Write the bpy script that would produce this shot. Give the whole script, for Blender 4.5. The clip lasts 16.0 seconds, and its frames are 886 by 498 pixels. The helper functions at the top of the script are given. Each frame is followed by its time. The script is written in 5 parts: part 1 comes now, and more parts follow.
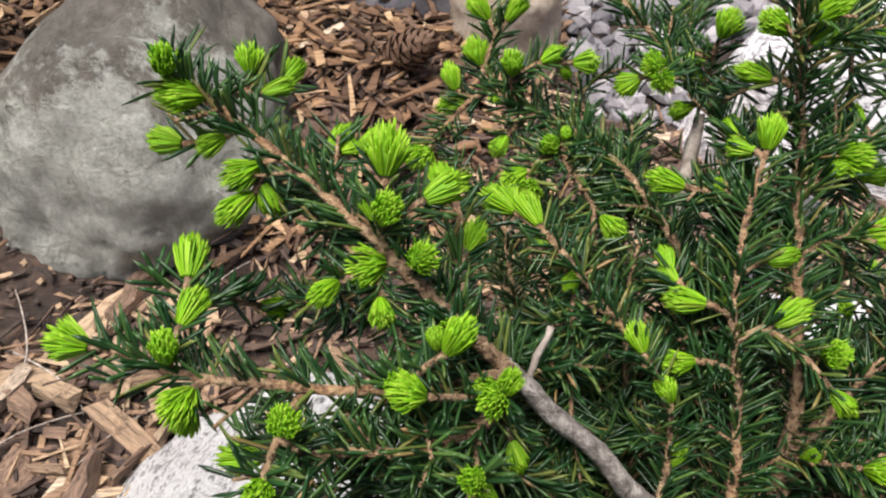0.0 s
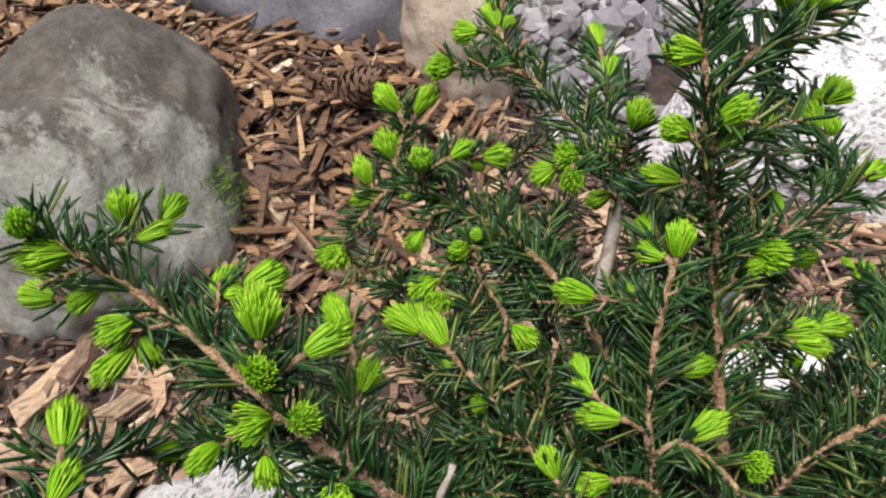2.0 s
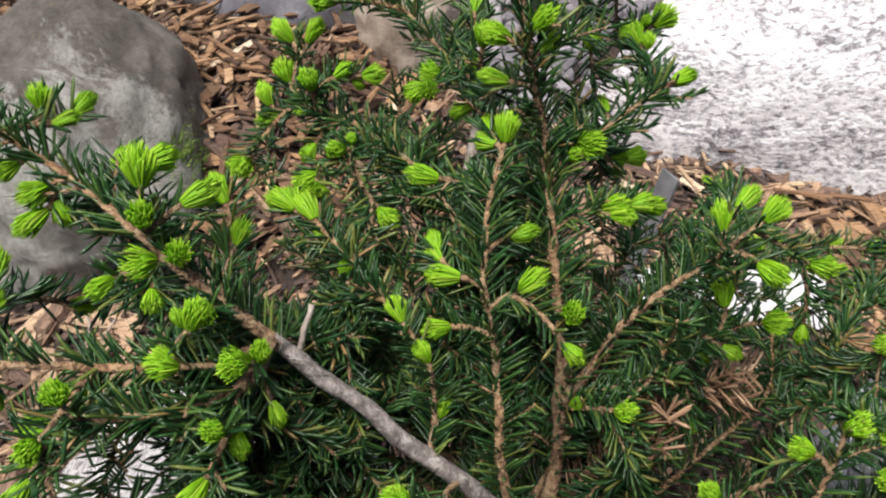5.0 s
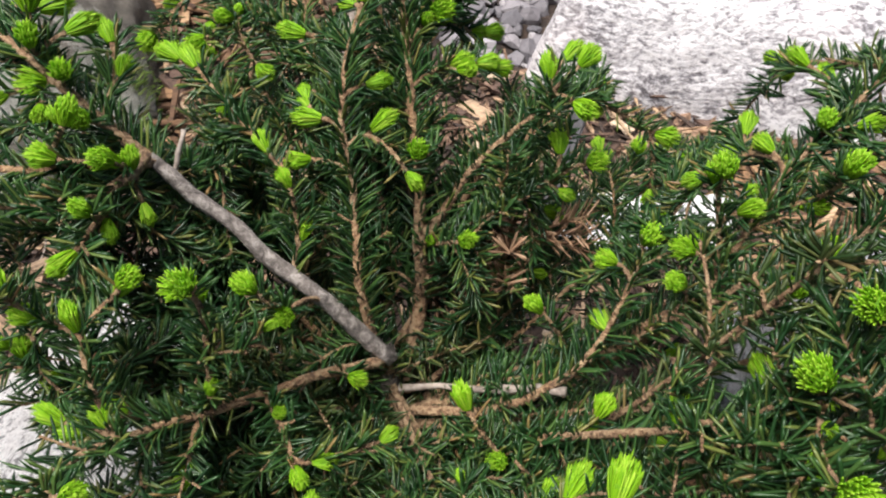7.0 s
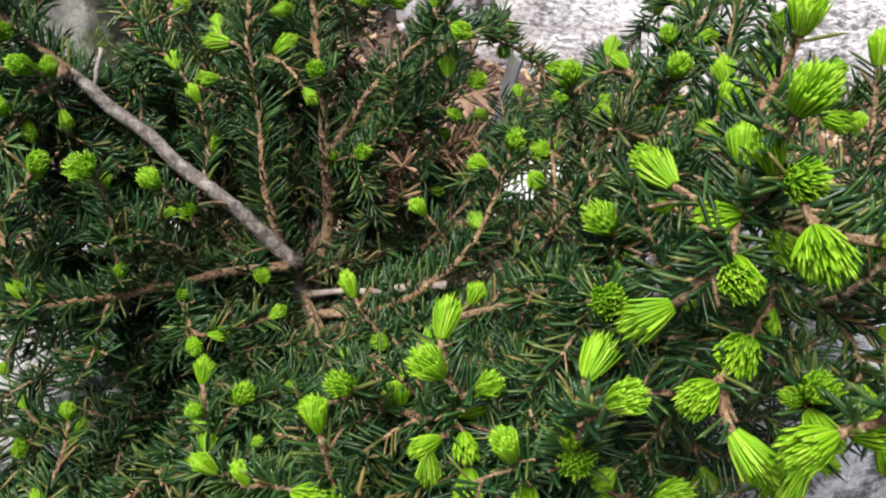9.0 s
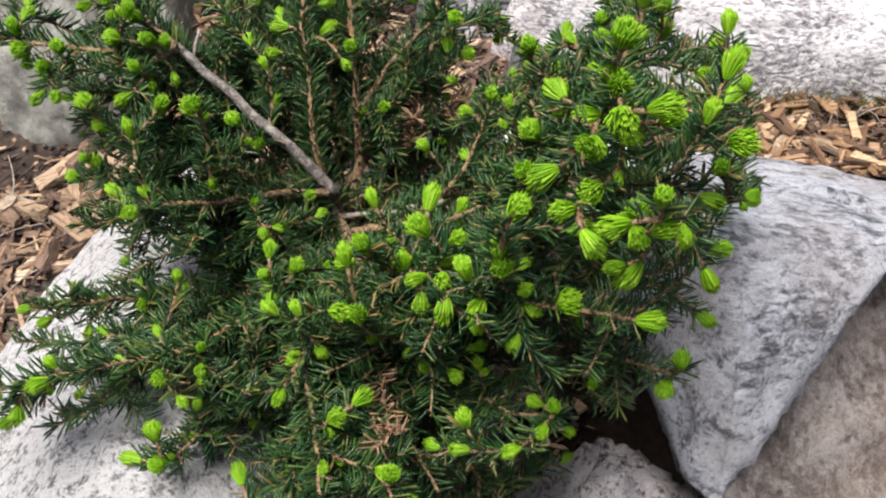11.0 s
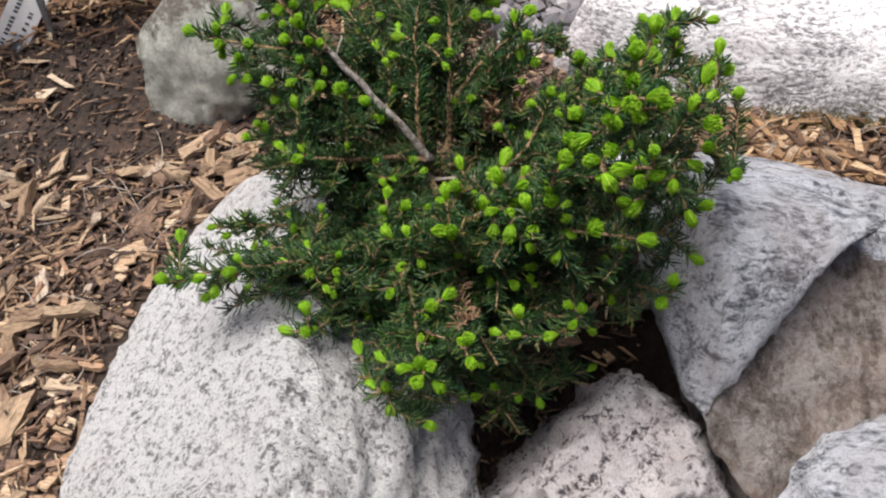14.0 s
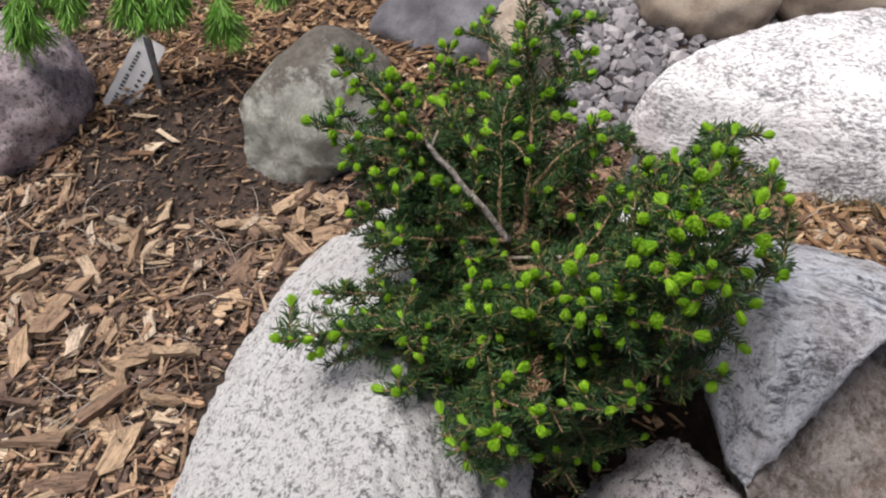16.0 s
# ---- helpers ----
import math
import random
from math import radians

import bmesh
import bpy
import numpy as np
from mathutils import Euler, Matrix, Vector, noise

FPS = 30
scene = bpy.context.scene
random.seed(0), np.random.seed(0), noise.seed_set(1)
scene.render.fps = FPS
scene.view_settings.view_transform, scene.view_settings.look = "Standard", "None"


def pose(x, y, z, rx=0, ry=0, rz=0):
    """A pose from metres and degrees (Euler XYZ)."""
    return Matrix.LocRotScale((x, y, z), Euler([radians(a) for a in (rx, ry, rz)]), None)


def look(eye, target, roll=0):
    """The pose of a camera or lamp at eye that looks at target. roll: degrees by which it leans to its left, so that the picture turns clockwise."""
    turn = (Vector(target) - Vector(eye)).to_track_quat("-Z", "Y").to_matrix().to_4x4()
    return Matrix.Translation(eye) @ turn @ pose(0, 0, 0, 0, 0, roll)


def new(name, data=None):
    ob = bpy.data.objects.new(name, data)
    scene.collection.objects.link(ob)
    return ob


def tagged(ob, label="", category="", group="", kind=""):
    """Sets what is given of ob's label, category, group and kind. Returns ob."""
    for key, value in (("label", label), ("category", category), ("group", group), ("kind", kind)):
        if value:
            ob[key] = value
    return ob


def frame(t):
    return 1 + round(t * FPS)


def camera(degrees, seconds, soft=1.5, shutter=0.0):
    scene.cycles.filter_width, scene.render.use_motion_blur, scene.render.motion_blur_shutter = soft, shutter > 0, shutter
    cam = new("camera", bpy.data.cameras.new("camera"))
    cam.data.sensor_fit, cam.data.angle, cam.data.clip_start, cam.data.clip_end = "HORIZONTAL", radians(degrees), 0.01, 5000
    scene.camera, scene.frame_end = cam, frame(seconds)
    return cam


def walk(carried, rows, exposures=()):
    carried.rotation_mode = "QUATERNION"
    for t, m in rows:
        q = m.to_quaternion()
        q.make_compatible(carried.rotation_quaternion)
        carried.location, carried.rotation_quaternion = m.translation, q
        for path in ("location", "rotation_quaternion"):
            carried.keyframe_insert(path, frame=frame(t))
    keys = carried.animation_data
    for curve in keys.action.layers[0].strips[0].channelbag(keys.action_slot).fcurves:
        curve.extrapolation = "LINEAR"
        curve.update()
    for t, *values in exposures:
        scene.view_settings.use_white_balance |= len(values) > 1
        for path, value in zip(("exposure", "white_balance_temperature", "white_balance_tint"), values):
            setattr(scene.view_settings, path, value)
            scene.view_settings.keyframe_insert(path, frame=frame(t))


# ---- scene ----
cam = camera(54.9, 16.0, soft=2.15)
METRES, EYE, TILT, LEAN, TURN = 0.75, 0.46, -44.0, 0.0, 0.0
ROWS = [
    (0.0, 0.0, 0.0, 0.0, -0.0, 0.0, 0.0),
    (0.5, -0.0003, 0.0113, 0.0059, -0.19, -0.09, 0.57),
    (1.0, 0.0082, 0.0135, 0.0207, -0.23, -0.5, 1.2),
    (1.5, 0.0247, 0.0128, 0.0372, -0.33, -0.68, 1.92),
    (2.0, 0.0359, 0.0124, 0.0506, -0.49, -0.93, 2.68),
    (2.5, 0.0369, 0.0103, 0.059, -0.75, -0.99, 3.19),
    (3.0, 0.0401, 0.0081, 0.0609, -0.77, -1.02, 3.52),
    (5.5, 0.1123, -0.0773, -0.0345, 0.14, 0.22, 3.7),
    (6.0, 0.1292, -0.0921, -0.0627, 0.26, 0.4, 3.49),
    (6.5, 0.1452, -0.1022, -0.0841, 0.24, 0.45, 3.23),
    (7.0, 0.163, -0.1123, -0.0949, 0.35, 0.36, 3.13),
    (7.5, 0.1813, -0.1239, -0.1099, 0.51, 0.46, 3.12),
    (8.0, 0.2007, -0.1334, -0.1244, 0.5, 0.57, 3.09),
    (8.5, 0.2144, -0.143, -0.14, 0.35, 0.56, 3.19),
    (9.0, 0.2205, -0.1621, -0.1503, 0.34, 0.38, 3.15),
    (11.5, 0.2562, -0.3883, -0.2409, 3.93, 1.8, 2.12),
    (12.0, 0.2582, -0.4311, -0.2604, 4.69, 2.08, 1.57),
    (12.5, 0.2561, -0.4679, -0.2772, 5.26, 2.19, 1.05),
    (13.0, 0.2544, -0.5073, -0.2831, 5.67, 2.23, 0.47),
    (13.5, 0.2521, -0.5476, -0.2888, 6.01, 2.3, -0.12),
    (14.0, 0.2484, -0.5801, -0.2908, 6.34, 2.43, -0.9),
    (14.5, 0.2397, -0.6164, -0.2807, 6.86, 2.64, -1.78),
    (15.0, 0.2301, -0.65, -0.279, 7.55, 3.07, -2.71),
    (15.5, 0.2255, -0.6837, -0.2664, 8.37, 3.79, -3.67),
    (16.0, 0.225, -0.7055, -0.2531, 9.22, 4.59, -4.32),
]
walk(cam, [(t, pose(0, 0, EYE, TILT, LEAN, TURN) @ pose(METRES * x, METRES * y, METRES * z, 90 + pitch, roll, yaw)) for t, x, y, z, yaw, pitch, roll in ROWS], [(0.0, 0.72), (3.0, 0.6), (6.0, 0.72), (9.0, 0.8), (12.0, 0.72), (16.0, 0.26)])

# ---- world, sun ----
world = bpy.data.worlds.new("world")
scene.world = world
world.use_nodes = True
wn = world.node_tree.nodes
sky = wn.new("ShaderNodeTexSky")
sky.sky_type, sky.sun_disc = "NISHITA", False
sky.sun_elevation, sky.sun_rotation = radians(76), radians(-132)
sky.dust_density, sky.air_density = 3.0, 0.6
wn["Background"].inputs["Strength"].default_value = 0.058
world.node_tree.links.new(sky.outputs[0], wn["Background"].inputs[0])
sun = new("sun", bpy.data.lights.new("sun", "SUN"))
sun.data.energy, sun.data.angle, sun.data.color = 4.6, radians(42), (1.0, 0.96, 0.92)
sun.matrix_world = look((-0.28, -0.25, 1.5), (0, 0, 0))


# ---- materials ----
class Nodes:
    """Short-hand for a node material."""

    def __init__(self, name):
        self.m = bpy.data.materials.new(name)
        self.m.use_nodes = True
        self.t = self.m.node_tree
        self.b = self.t.nodes["Principled BSDF"]
        self.co = self.t.nodes.new("ShaderNodeTexCoord").outputs["Object"]

    def put(self, socket, v):
        if isinstance(v, bpy.types.NodeSocket):
            self.t.links.new(v, socket)
        else:
            socket.default_value = v

    def noise(self, scale, detail=4.0, rough=0.55, distort=0.0, co=None):
        n = self.t.nodes.new("ShaderNodeTexNoise")
        n.inputs["Scale"].default_value, n.inputs["Detail"].default_value = scale, detail
        n.inputs["Roughness"].default_value, n.inputs["Distortion"].default_value = rough, distort
        self.put(n.inputs["Vector"], co or self.co)
        return n.outputs[0]

    def cells(self, scale, out="Color", co=None, feature="F1"):
        n = self.t.nodes.new("ShaderNodeTexVoronoi")
        n.feature = feature
        n.inputs["Scale"].default_value = scale
        self.put(n.inputs["Vector"], co or self.co)
        return n.outputs[out]

    def stretch(self, scale, turn=(0, 0, 0)):
        n = self.t.nodes.new("ShaderNodeMapping")
        n.inputs["Scale"].default_value = scale
        n.inputs["Rotation"].default_value = [radians(a) for a in turn]
        self.put(n.inputs["Vector"], self.co)
        return n.outputs[0]

    def warp(self, co, scale, amount):
        n = self.t.nodes.new("ShaderNodeTexNoise")
        n.inputs["Scale"].default_value = scale
        self.put(n.inputs["Vector"], self.co)
        a = self.t.nodes.new("ShaderNodeVectorMath")
        a.operation = "MULTIPLY_ADD"
        self.put(a.inputs[0], n.outputs["Color"])
        a.inputs[1].default_value = (amount, amount, amount)
        self.put(a.inputs[2], co)
        return a.outputs[0]

    def ramp(self, v, *stops):
        n = self.t.nodes.new("ShaderNodeValToRGB")
        e = n.color_ramp.elements
        while len(e) < len(stops):
            e.new(0.5)
        for el, (p, c) in zip(e, stops):
            el.position = p
            el.color = (*c, 1) if isinstance(c, tuple) else (c, c, c, 1)
        self.put(n.inputs[0], v)
        return n.outputs[0]

    def mix(self, f, a, b, how="MIX"):
        n = self.t.nodes.new("ShaderNodeMix")
        n.data_type, n.blend_type = "RGBA", how
        for s, v in zip((n.inputs[0], n.inputs[6], n.inputs[7]), (f, a, b)):
            if isinstance(v, tuple):
                v = (*v, 1)
            self.put(s, v)
        return n.outputs[2]

    def math(self, op, a, b=0.0):
        n = self.t.nodes.new("ShaderNodeMath")
        n.operation = op
        self.put(n.inputs[0], a)
        self.put(n.inputs[1], b)
        return n.outputs[0]

    def dot(self, way):
        n = self.t.nodes.new("ShaderNodeVectorMath")
        n.operation = "DOT_PRODUCT"
        self.put(n.inputs[0], self.co)
        n.inputs[1].default_value = way
        return n.outputs["Value"]

    def chance(self):
        return self.t.nodes.new("ShaderNodeObjectInfo").outputs["Random"]

    def island(self):
        return self.t.nodes.new("ShaderNodeNewGeometry").outputs["Random Per Island"]

    def done(self, color, rough=0.8, bump=None, depth=0.001, strength=0.6):
        self.put(self.b.inputs["Base Color"], (*color, 1) if isinstance(color, tuple) else color)
        self.put(self.b.inputs["Roughness"], rough)
        if bump is not None:
            n = self.t.nodes.new("ShaderNodeBump")
            n.inputs["Strength"].default_value, n.inputs["Distance"].default_value = strength, depth
            self.put(n.inputs["Height"], bump)
            self.t.links.new(n.outputs[0], self.b.inputs["Normal"])
        return self.m


def granite(name, pale, grey, dark, speck=130.0, amount=0.44, stain=(0.3, 0.27, 0.24), stained=0.35, clump=0.3, worn=0.0, patches=45.0, edge=0.05, slant=None):
    """Crystalline granite: pale feldspar, grey quartz and dark mica in ragged clusters."""
    n = Nodes(name)
    co = n.warp(n.stretch(*slant) if slant else n.co, 160, 0.0025)
    coarse = n.noise(speck, 6, 0.72, 0.15, co)
    fine = n.noise(speck * 3.1, 5, 0.8, 0.3, co)
    patch = n.noise(patches, 6, 0.7, 0.5, co)
    grain = n.cells(speck * 2.6, co=co)
    v = n.math("ADD", n.math("MULTIPLY", coarse, 0.66), n.math("ADD", n.math("MULTIPLY", fine, 0.22), n.math("MULTIPLY", grain, 0.12)))
    v = n.math("ADD", v, n.math("MULTIPLY", n.math("SUBTRACT", patch, 0.5), clump * 2))
    c = n.ramp(v, (amount - edge * 2.2, dark), (amount - edge * 0.4, grey), (amount + edge, pale), (0.9, pale))
    tint = n.ramp(n.noise(9, 6, 0.68), (0.45, 0.0), (0.7, 1.0))
    c = n.mix(n.math("MULTIPLY", tint, stained), c, stain)
    broad = n.noise(22, 7, 0.7, 0.5)
    if worn:
        c = n.mix(worn, c, n.ramp(broad, (0.36, 0.5), (0.47, 0.85), (0.6, 1.05)), "MULTIPLY")
    salt = n.noise(480, 4, 0.85)
    c = n.mix(0.8, c, n.ramp(salt, (0.36, 0.55), (0.47, 1.0), (0.6, 1.14)), "MULTIPLY")
    relief = n.math("ADD", n.math("MULTIPLY", v, 1.1), n.math("ADD", n.noise(110, 8, 0.8), n.math("MULTIPLY", broad, 1.6)))
    return n.done(c, 0.8, relief, 0.009, 1.0)


def banded(name):
    """White and lavender gneiss with fine dark dashes in faint bands."""
    n = Nodes(name)
    co = n.warp(n.stretch((0.85, 1.0, 1.8), (14, -10, 0)), 9, 0.05)
    dash = n.noise(150, 4, 0.7, 0.4, co)
    band = n.noise(9, 5, 0.65, 0.5, co)
    v = n.math("ADD", n.math("MULTIPLY", dash, 0.65), n.math("MULTIPLY", band, 0.35))
    c = n.ramp(v, (0.39, (0.14, 0.13, 0.14)), (0.47, (0.44, 0.42, 0.44)), (0.53, (0.78, 0.76, 0.77)), (0.8, (0.90, 0.88, 0.885)))
    rust = n.ramp(n.noise(6, 5, 0.6), (0.52, 0.0), (0.72, 0.5))
    c = n.mix(rust, c, (0.50, 0.42, 0.42))
    return n.done(c, 0.75, n.math("ADD", v, n.noise(90, 8, 0.72)), 0.0045, 0.9)


def fieldstone(name, light, mid, deep, scale=11.0):
    """Weathered smooth boulder with dull patches."""
    n = Nodes(name)
    a = n.noise(scale, 7, 0.66, 0.4)
    c = n.ramp(a, (0.3, deep), (0.47, mid), (0.66, light))
    fine = n.noise(300, 6, 0.8)
    c = n.mix(0.7, c, n.ramp(fine, (0.34, 0.45), (0.48, 1.0), (0.62, 1.2)), "MULTIPLY")
    return n.done(c, n.ramp(a, (0.3, 0.7), (0.7, 0.5)), n.math("ADD", n.math("MULTIPLY", fine, 0.5), n.noise(42, 8, 0.7)), 0.006, 0.9)


def wood(name, stops, rough=0.85, by_island=False):
    """Split wood with fibres along the piece's x axis."""
    n = Nodes(name)
    if by_island:
        fibre = n.noise(60, 5, 0.7, 0.2, n.stretch((0.6, 9, 9)))
        stain = n.noise(45, 4, 0.6)
    else:
        shift = n.t.nodes.new("ShaderNodeVectorMath")
        shift.operation = "ADD"
        n.put(shift.inputs[0], n.stretch((0.28, 1.0, 1.0)))
        n.put(shift.inputs[1], n.math("MULTIPLY", n.chance(), 40.0))
        fibre = n.noise(5.5, 5, 0.7, 0.4, shift.outputs[0])
        stain = n.noise(2.2, 5, 0.7, 0.4, shift.outputs[0])
    c = n.ramp(n.island() if by_island else n.chance(), *stops)
    c = n.mix(0.9, c, n.ramp(fibre, (0.36, 0.33), (0.49, 0.95), (0.62, 1.28)), "MULTIPLY")
    c = n.mix(n.ramp(stain, (0.56, 0.0), (0.8, 0.45)), c, (0.10, 0.058, 0.038))
    return n.done(c, rough, fibre, 0.0015 if by_island else 0.012, 0.8)


CHIPS = ((0.0, (0.202, 0.128, 0.094)), (0.25, (0.311, 0.199, 0.134)), (0.55, (0.437, 0.294, 0.187)), (0.8, (0.554, 0.398, 0.263)), (1.0, (0.655, 0.519, 0.4)))
M_CHIP = wood("wood_chip", CHIPS)
M_CHIPS = wood("mulch", ((0.0, (0.057, 0.035, 0.029)), (0.35, (0.131, 0.082, 0.062)), (0.65, (0.254, 0.155, 0.099)), (0.88, (0.41, 0.275, 0.169)), (1.0, (0.541, 0.434, 0.318))), by_island=True)
M_FLUFF = wood("dry_shreds", ((0.0, (0.064, 0.034, 0.02)), (0.5, (0.175, 0.094, 0.048)), (0.85, (0.331, 0.197, 0.101)), (1.0, (0.478, 0.338, 0.203))), by_island=True)
M_FRESH = wood("fresh_chips", ((0.0, (0.194, 0.113, 0.074)), (0.5, (0.37, 0.227, 0.138)), (1.0, (0.581, 0.426, 0.286))), by_island=True)
M_SHRED = wood("shreds", ((0.0, (0.039, 0.026, 0.02)), (0.5, (0.129, 0.076, 0.052)), (0.85, (0.312, 0.194, 0.114)), (1.0, (0.452, 0.337, 0.217))), by_island=True)
M_CRUMB = wood("crumbs", ((0.0, (0.025, 0.018, 0.017)), (0.5, (0.064, 0.042, 0.033)), (0.85, (0.187, 0.115, 0.076)), (1.0, (0.383, 0.266, 0.166))), by_island=True)

n = Nodes("soil")
crumb = n.noise(120, 6, 0.7)
M_SOIL = n.done(n.ramp(n.math("ADD", n.math("MULTIPLY", crumb, 0.6), n.math("MULTIPLY", n.noise(18, 4), 0.4)),
                       (0.35, (0.013, 0.009, 0.007)), (0.5, (0.036, 0.023, 0.017)), (0.66, (0.09, 0.055, 0.039))), 0.95, crumb, 0.006, 0.9)

M_GRANITE = granite("pale_granite", (0.96, 0.945, 0.94), (0.60, 0.58, 0.585), (0.20, 0.195, 0.20), 150, 0.465, (0.80, 0.71, 0.69), 0.3, 0.14, 0.0, 45, 0.03)
M_PINK = granite("pink_granite", (0.95, 0.89, 0.89), (0.52, 0.46, 0.47), (0.08, 0.072, 0.08), 100, 0.455, (0.62, 0.42, 0.40), 0.35, 0.25, 0.3, 55, 0.03)
M_PURPLE = granite("purple_granite", (0.80, 0.67, 0.71), (0.50, 0.41, 0.455), (0.17, 0.135, 0.155), 130, 0.47, (0.30, 0.25, 0.24), 0.25, 0.2, 0.4, 45, 0.04)
M_GREYROCK = granite("grey_granite", (0.87, 0.885, 0.96), (0.49, 0.505, 0.575), (0.14, 0.142, 0.165), 110, 0.47, (0.42, 0.36, 0.33), 0.6, 0.28, 0.7, 28, 0.045, ((0.5, 1.4, 1.4), (0, 30, 35)))
M_FACE = granite("broken_face", (0.50, 0.45, 0.425), (0.30, 0.247, 0.22), (0.11, 0.088, 0.075), 95, 0.5, (0.31, 0.205, 0.145), 0.75, 0.45, 0.7, 20, 0.08)
M_BANDED = banded("gneiss")
n = Nodes("olive_stone")
lichen = n.ramp(n.math("SUBTRACT", n.noise(9, 8, 0.78, 0.5), n.math("MULTIPLY", n.math("ADD", n.dot((0.15, 1.0, 0.25)), 0.03), 1.6)), (0.45, 0.0), (0.515, 1.0))
fleck = n.noise(190, 6, 0.8)
M_OLIVE = n.done(n.mix(0.55, n.mix(lichen, n.ramp(n.noise(26, 8, 0.78), (0.32, (0.10, 0.086, 0.07)), (0.5, (0.22, 0.195, 0.163)), (0.68, (0.36, 0.33, 0.285))),
                             n.ramp(n.noise(55, 8, 0.8), (0.3, (0.30, 0.295, 0.245)), (0.5, (0.55, 0.545, 0.485)), (0.68, (0.76, 0.75, 0.69)))),
                       n.ramp(fleck, (0.34, 0.4), (0.48, 0.95), (0.62, 1.15)), "MULTIPLY"), 0.7, n.math("ADD", n.math("MULTIPLY", fleck, 0.9), n.math("ADD", n.noise(38, 8, 0.75), n.noise(120, 8, 0.8))), 0.009, 1.0)
M_SLATE = fieldstone("slate_stone", (0.22, 0.215, 0.24), (0.13, 0.125, 0.145), (0.06, 0.058, 0.066))
M_TAN = fieldstone("tan_stone", (0.52, 0.44, 0.36), (0.40, 0.32, 0.25), (0.26, 0.20, 0.15))

n = Nodes("gravel")
M_GRAVEL = n.done(n.mix(0.4, n.ramp(n.island(), (0.0, (0.10, 0.095, 0.105)), (0.6, (0.22, 0.205, 0.22)), (1.0, (0.40, 0.375, 0.385))),
                        n.ramp(n.noise(160, 4, 0.7), (0.3, 0.4), (0.65, 1.0)), "MULTIPLY"), 0.8, n.noise(200, 3), 0.002)


def foliage(name, stops, rough, glow):
    """Leaf material: a colour for each needle, a little light passing through."""
    n = Nodes(name)
    c = n.ramp(n.island(), *stops)
    c = n.mix(0.35, c, n.ramp(n.noise(55, 3), (0.3, 0.55), (0.7, 1.15)), "MULTIPLY")
    m = n.done(c, rough)
    n.b.inputs["Specular IOR Level"].default_value = 0.38
    if glow:
        tr = n.t.nodes.new("ShaderNodeBsdfTranslucent")
        n.put(tr.inputs["Color"], c)
        mx = n.t.nodes.new("ShaderNodeMixShader")
        mx.inputs[0].default_value = glow
        n.t.links.new(n.b.outputs[0], mx.inputs[1])
        n.t.links.new(tr.outputs[0], mx.inputs[2])
        n.t.links.new(mx.outputs[0], n.t.nodes["Material Output"].inputs[0])
    return m


M_NEEDLE = foliage("spruce_needles", ((0.0, (0.008, 0.030, 0.009)), (0.45, (0.021, 0.063, 0.017)), (0.8, (0.056, 0.117, 0.027)), (0.95, (0.13, 0.155, 0.035)), (1.0, (0.26, 0.16, 0.07))), 0.33, 0.05)
M_INNER = foliage("old_needles", ((0.0, (0.013, 0.034, 0.010)), (0.5, (0.038, 0.066, 0.017)), (0.85, (0.10, 0.115, 0.036)), (1.0, (0.24, 0.15, 0.065))), 0.4, 0.08)
M_BROWN = foliage("withered_needles", ((0.0, (0.14, 0.075, 0.042)), (0.5, (0.30, 0.175, 0.10)), (1.0, (0.47, 0.31, 0.20))), 0.7, 0.0)
M_NEW = foliage("new_growth", ((0.0, (0.20, 0.46, 0.008)), (0.5, (0.30, 0.585, 0.014)), (1.0, (0.47, 0.72, 0.06))), 0.55, 0.34)
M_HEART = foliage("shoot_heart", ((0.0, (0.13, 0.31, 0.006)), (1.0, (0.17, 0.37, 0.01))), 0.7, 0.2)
M_SOFT = foliage("soft_needles", ((0.0, (0.17, 0.44, 0.05)), (0.5, (0.31, 0.63, 0.10)), (1.0, (0.52, 0.76, 0.28))), 0.4, 0.35)
M_DRYMOSS = foliage("dry_moss", ((0.0, (0.06, 0.05, 0.02)), (1.0, (0.16, 0.15, 0.05))), 0.9, 0.0)
M_MOSS = foliage("moss", ((0.0, (0.07, 0.12, 0.02)), (1.0, (0.17, 0.24, 0.04))), 0.9, 0.0)

n = Nodes("twig_bark")
scale = n.noise(420, 4, 0.7)
M_TWIG = n.done(n.mix(n.noise(25, 3), n.ramp(scale, (0.36, (0.07, 0.036, 0.02)), (0.48, (0.33, 0.15, 0.058)), (0.62, (0.50, 0.30, 0.145))), n.ramp(scale, (0.38, (0.12, 0.075, 0.045)), (0.6, (0.42, 0.335, 0.225)))), 0.8, scale, 0.004, 1.0)
n = Nodes("grey_bark")
scale = n.noise(260, 5, 0.75, 0.5)
M_BARK = n.done(n.ramp(scale, (0.34, (0.05, 0.042, 0.038)), (0.5, (0.20, 0.172, 0.155)), (0.66, (0.46, 0.415, 0.38))), 0.9, scale, 0.0014, 1.0)
n = Nodes("dead_wood")
M_DEAD = n.done(n.ramp(n.noise(200, 5, 0.7), (0.32, (0.13, 0.10, 0.08)), (0.66, (0.44, 0.38, 0.33))), 0.9)
n = Nodes("cone_scale")
M_CONE = n.done(n.mix(n.noise(90, 4), (0.05, 0.03, 0.022), (0.20, 0.115, 0.07)), 0.7)
n = Nodes("label_plastic")
M_LABEL = n.done(n.ramp(n.noise(30, 4), (0.3, (0.50, 0.49, 0.50)), (0.7, (0.64, 0.63, 0.65))), 0.45)
n = Nodes("ink")
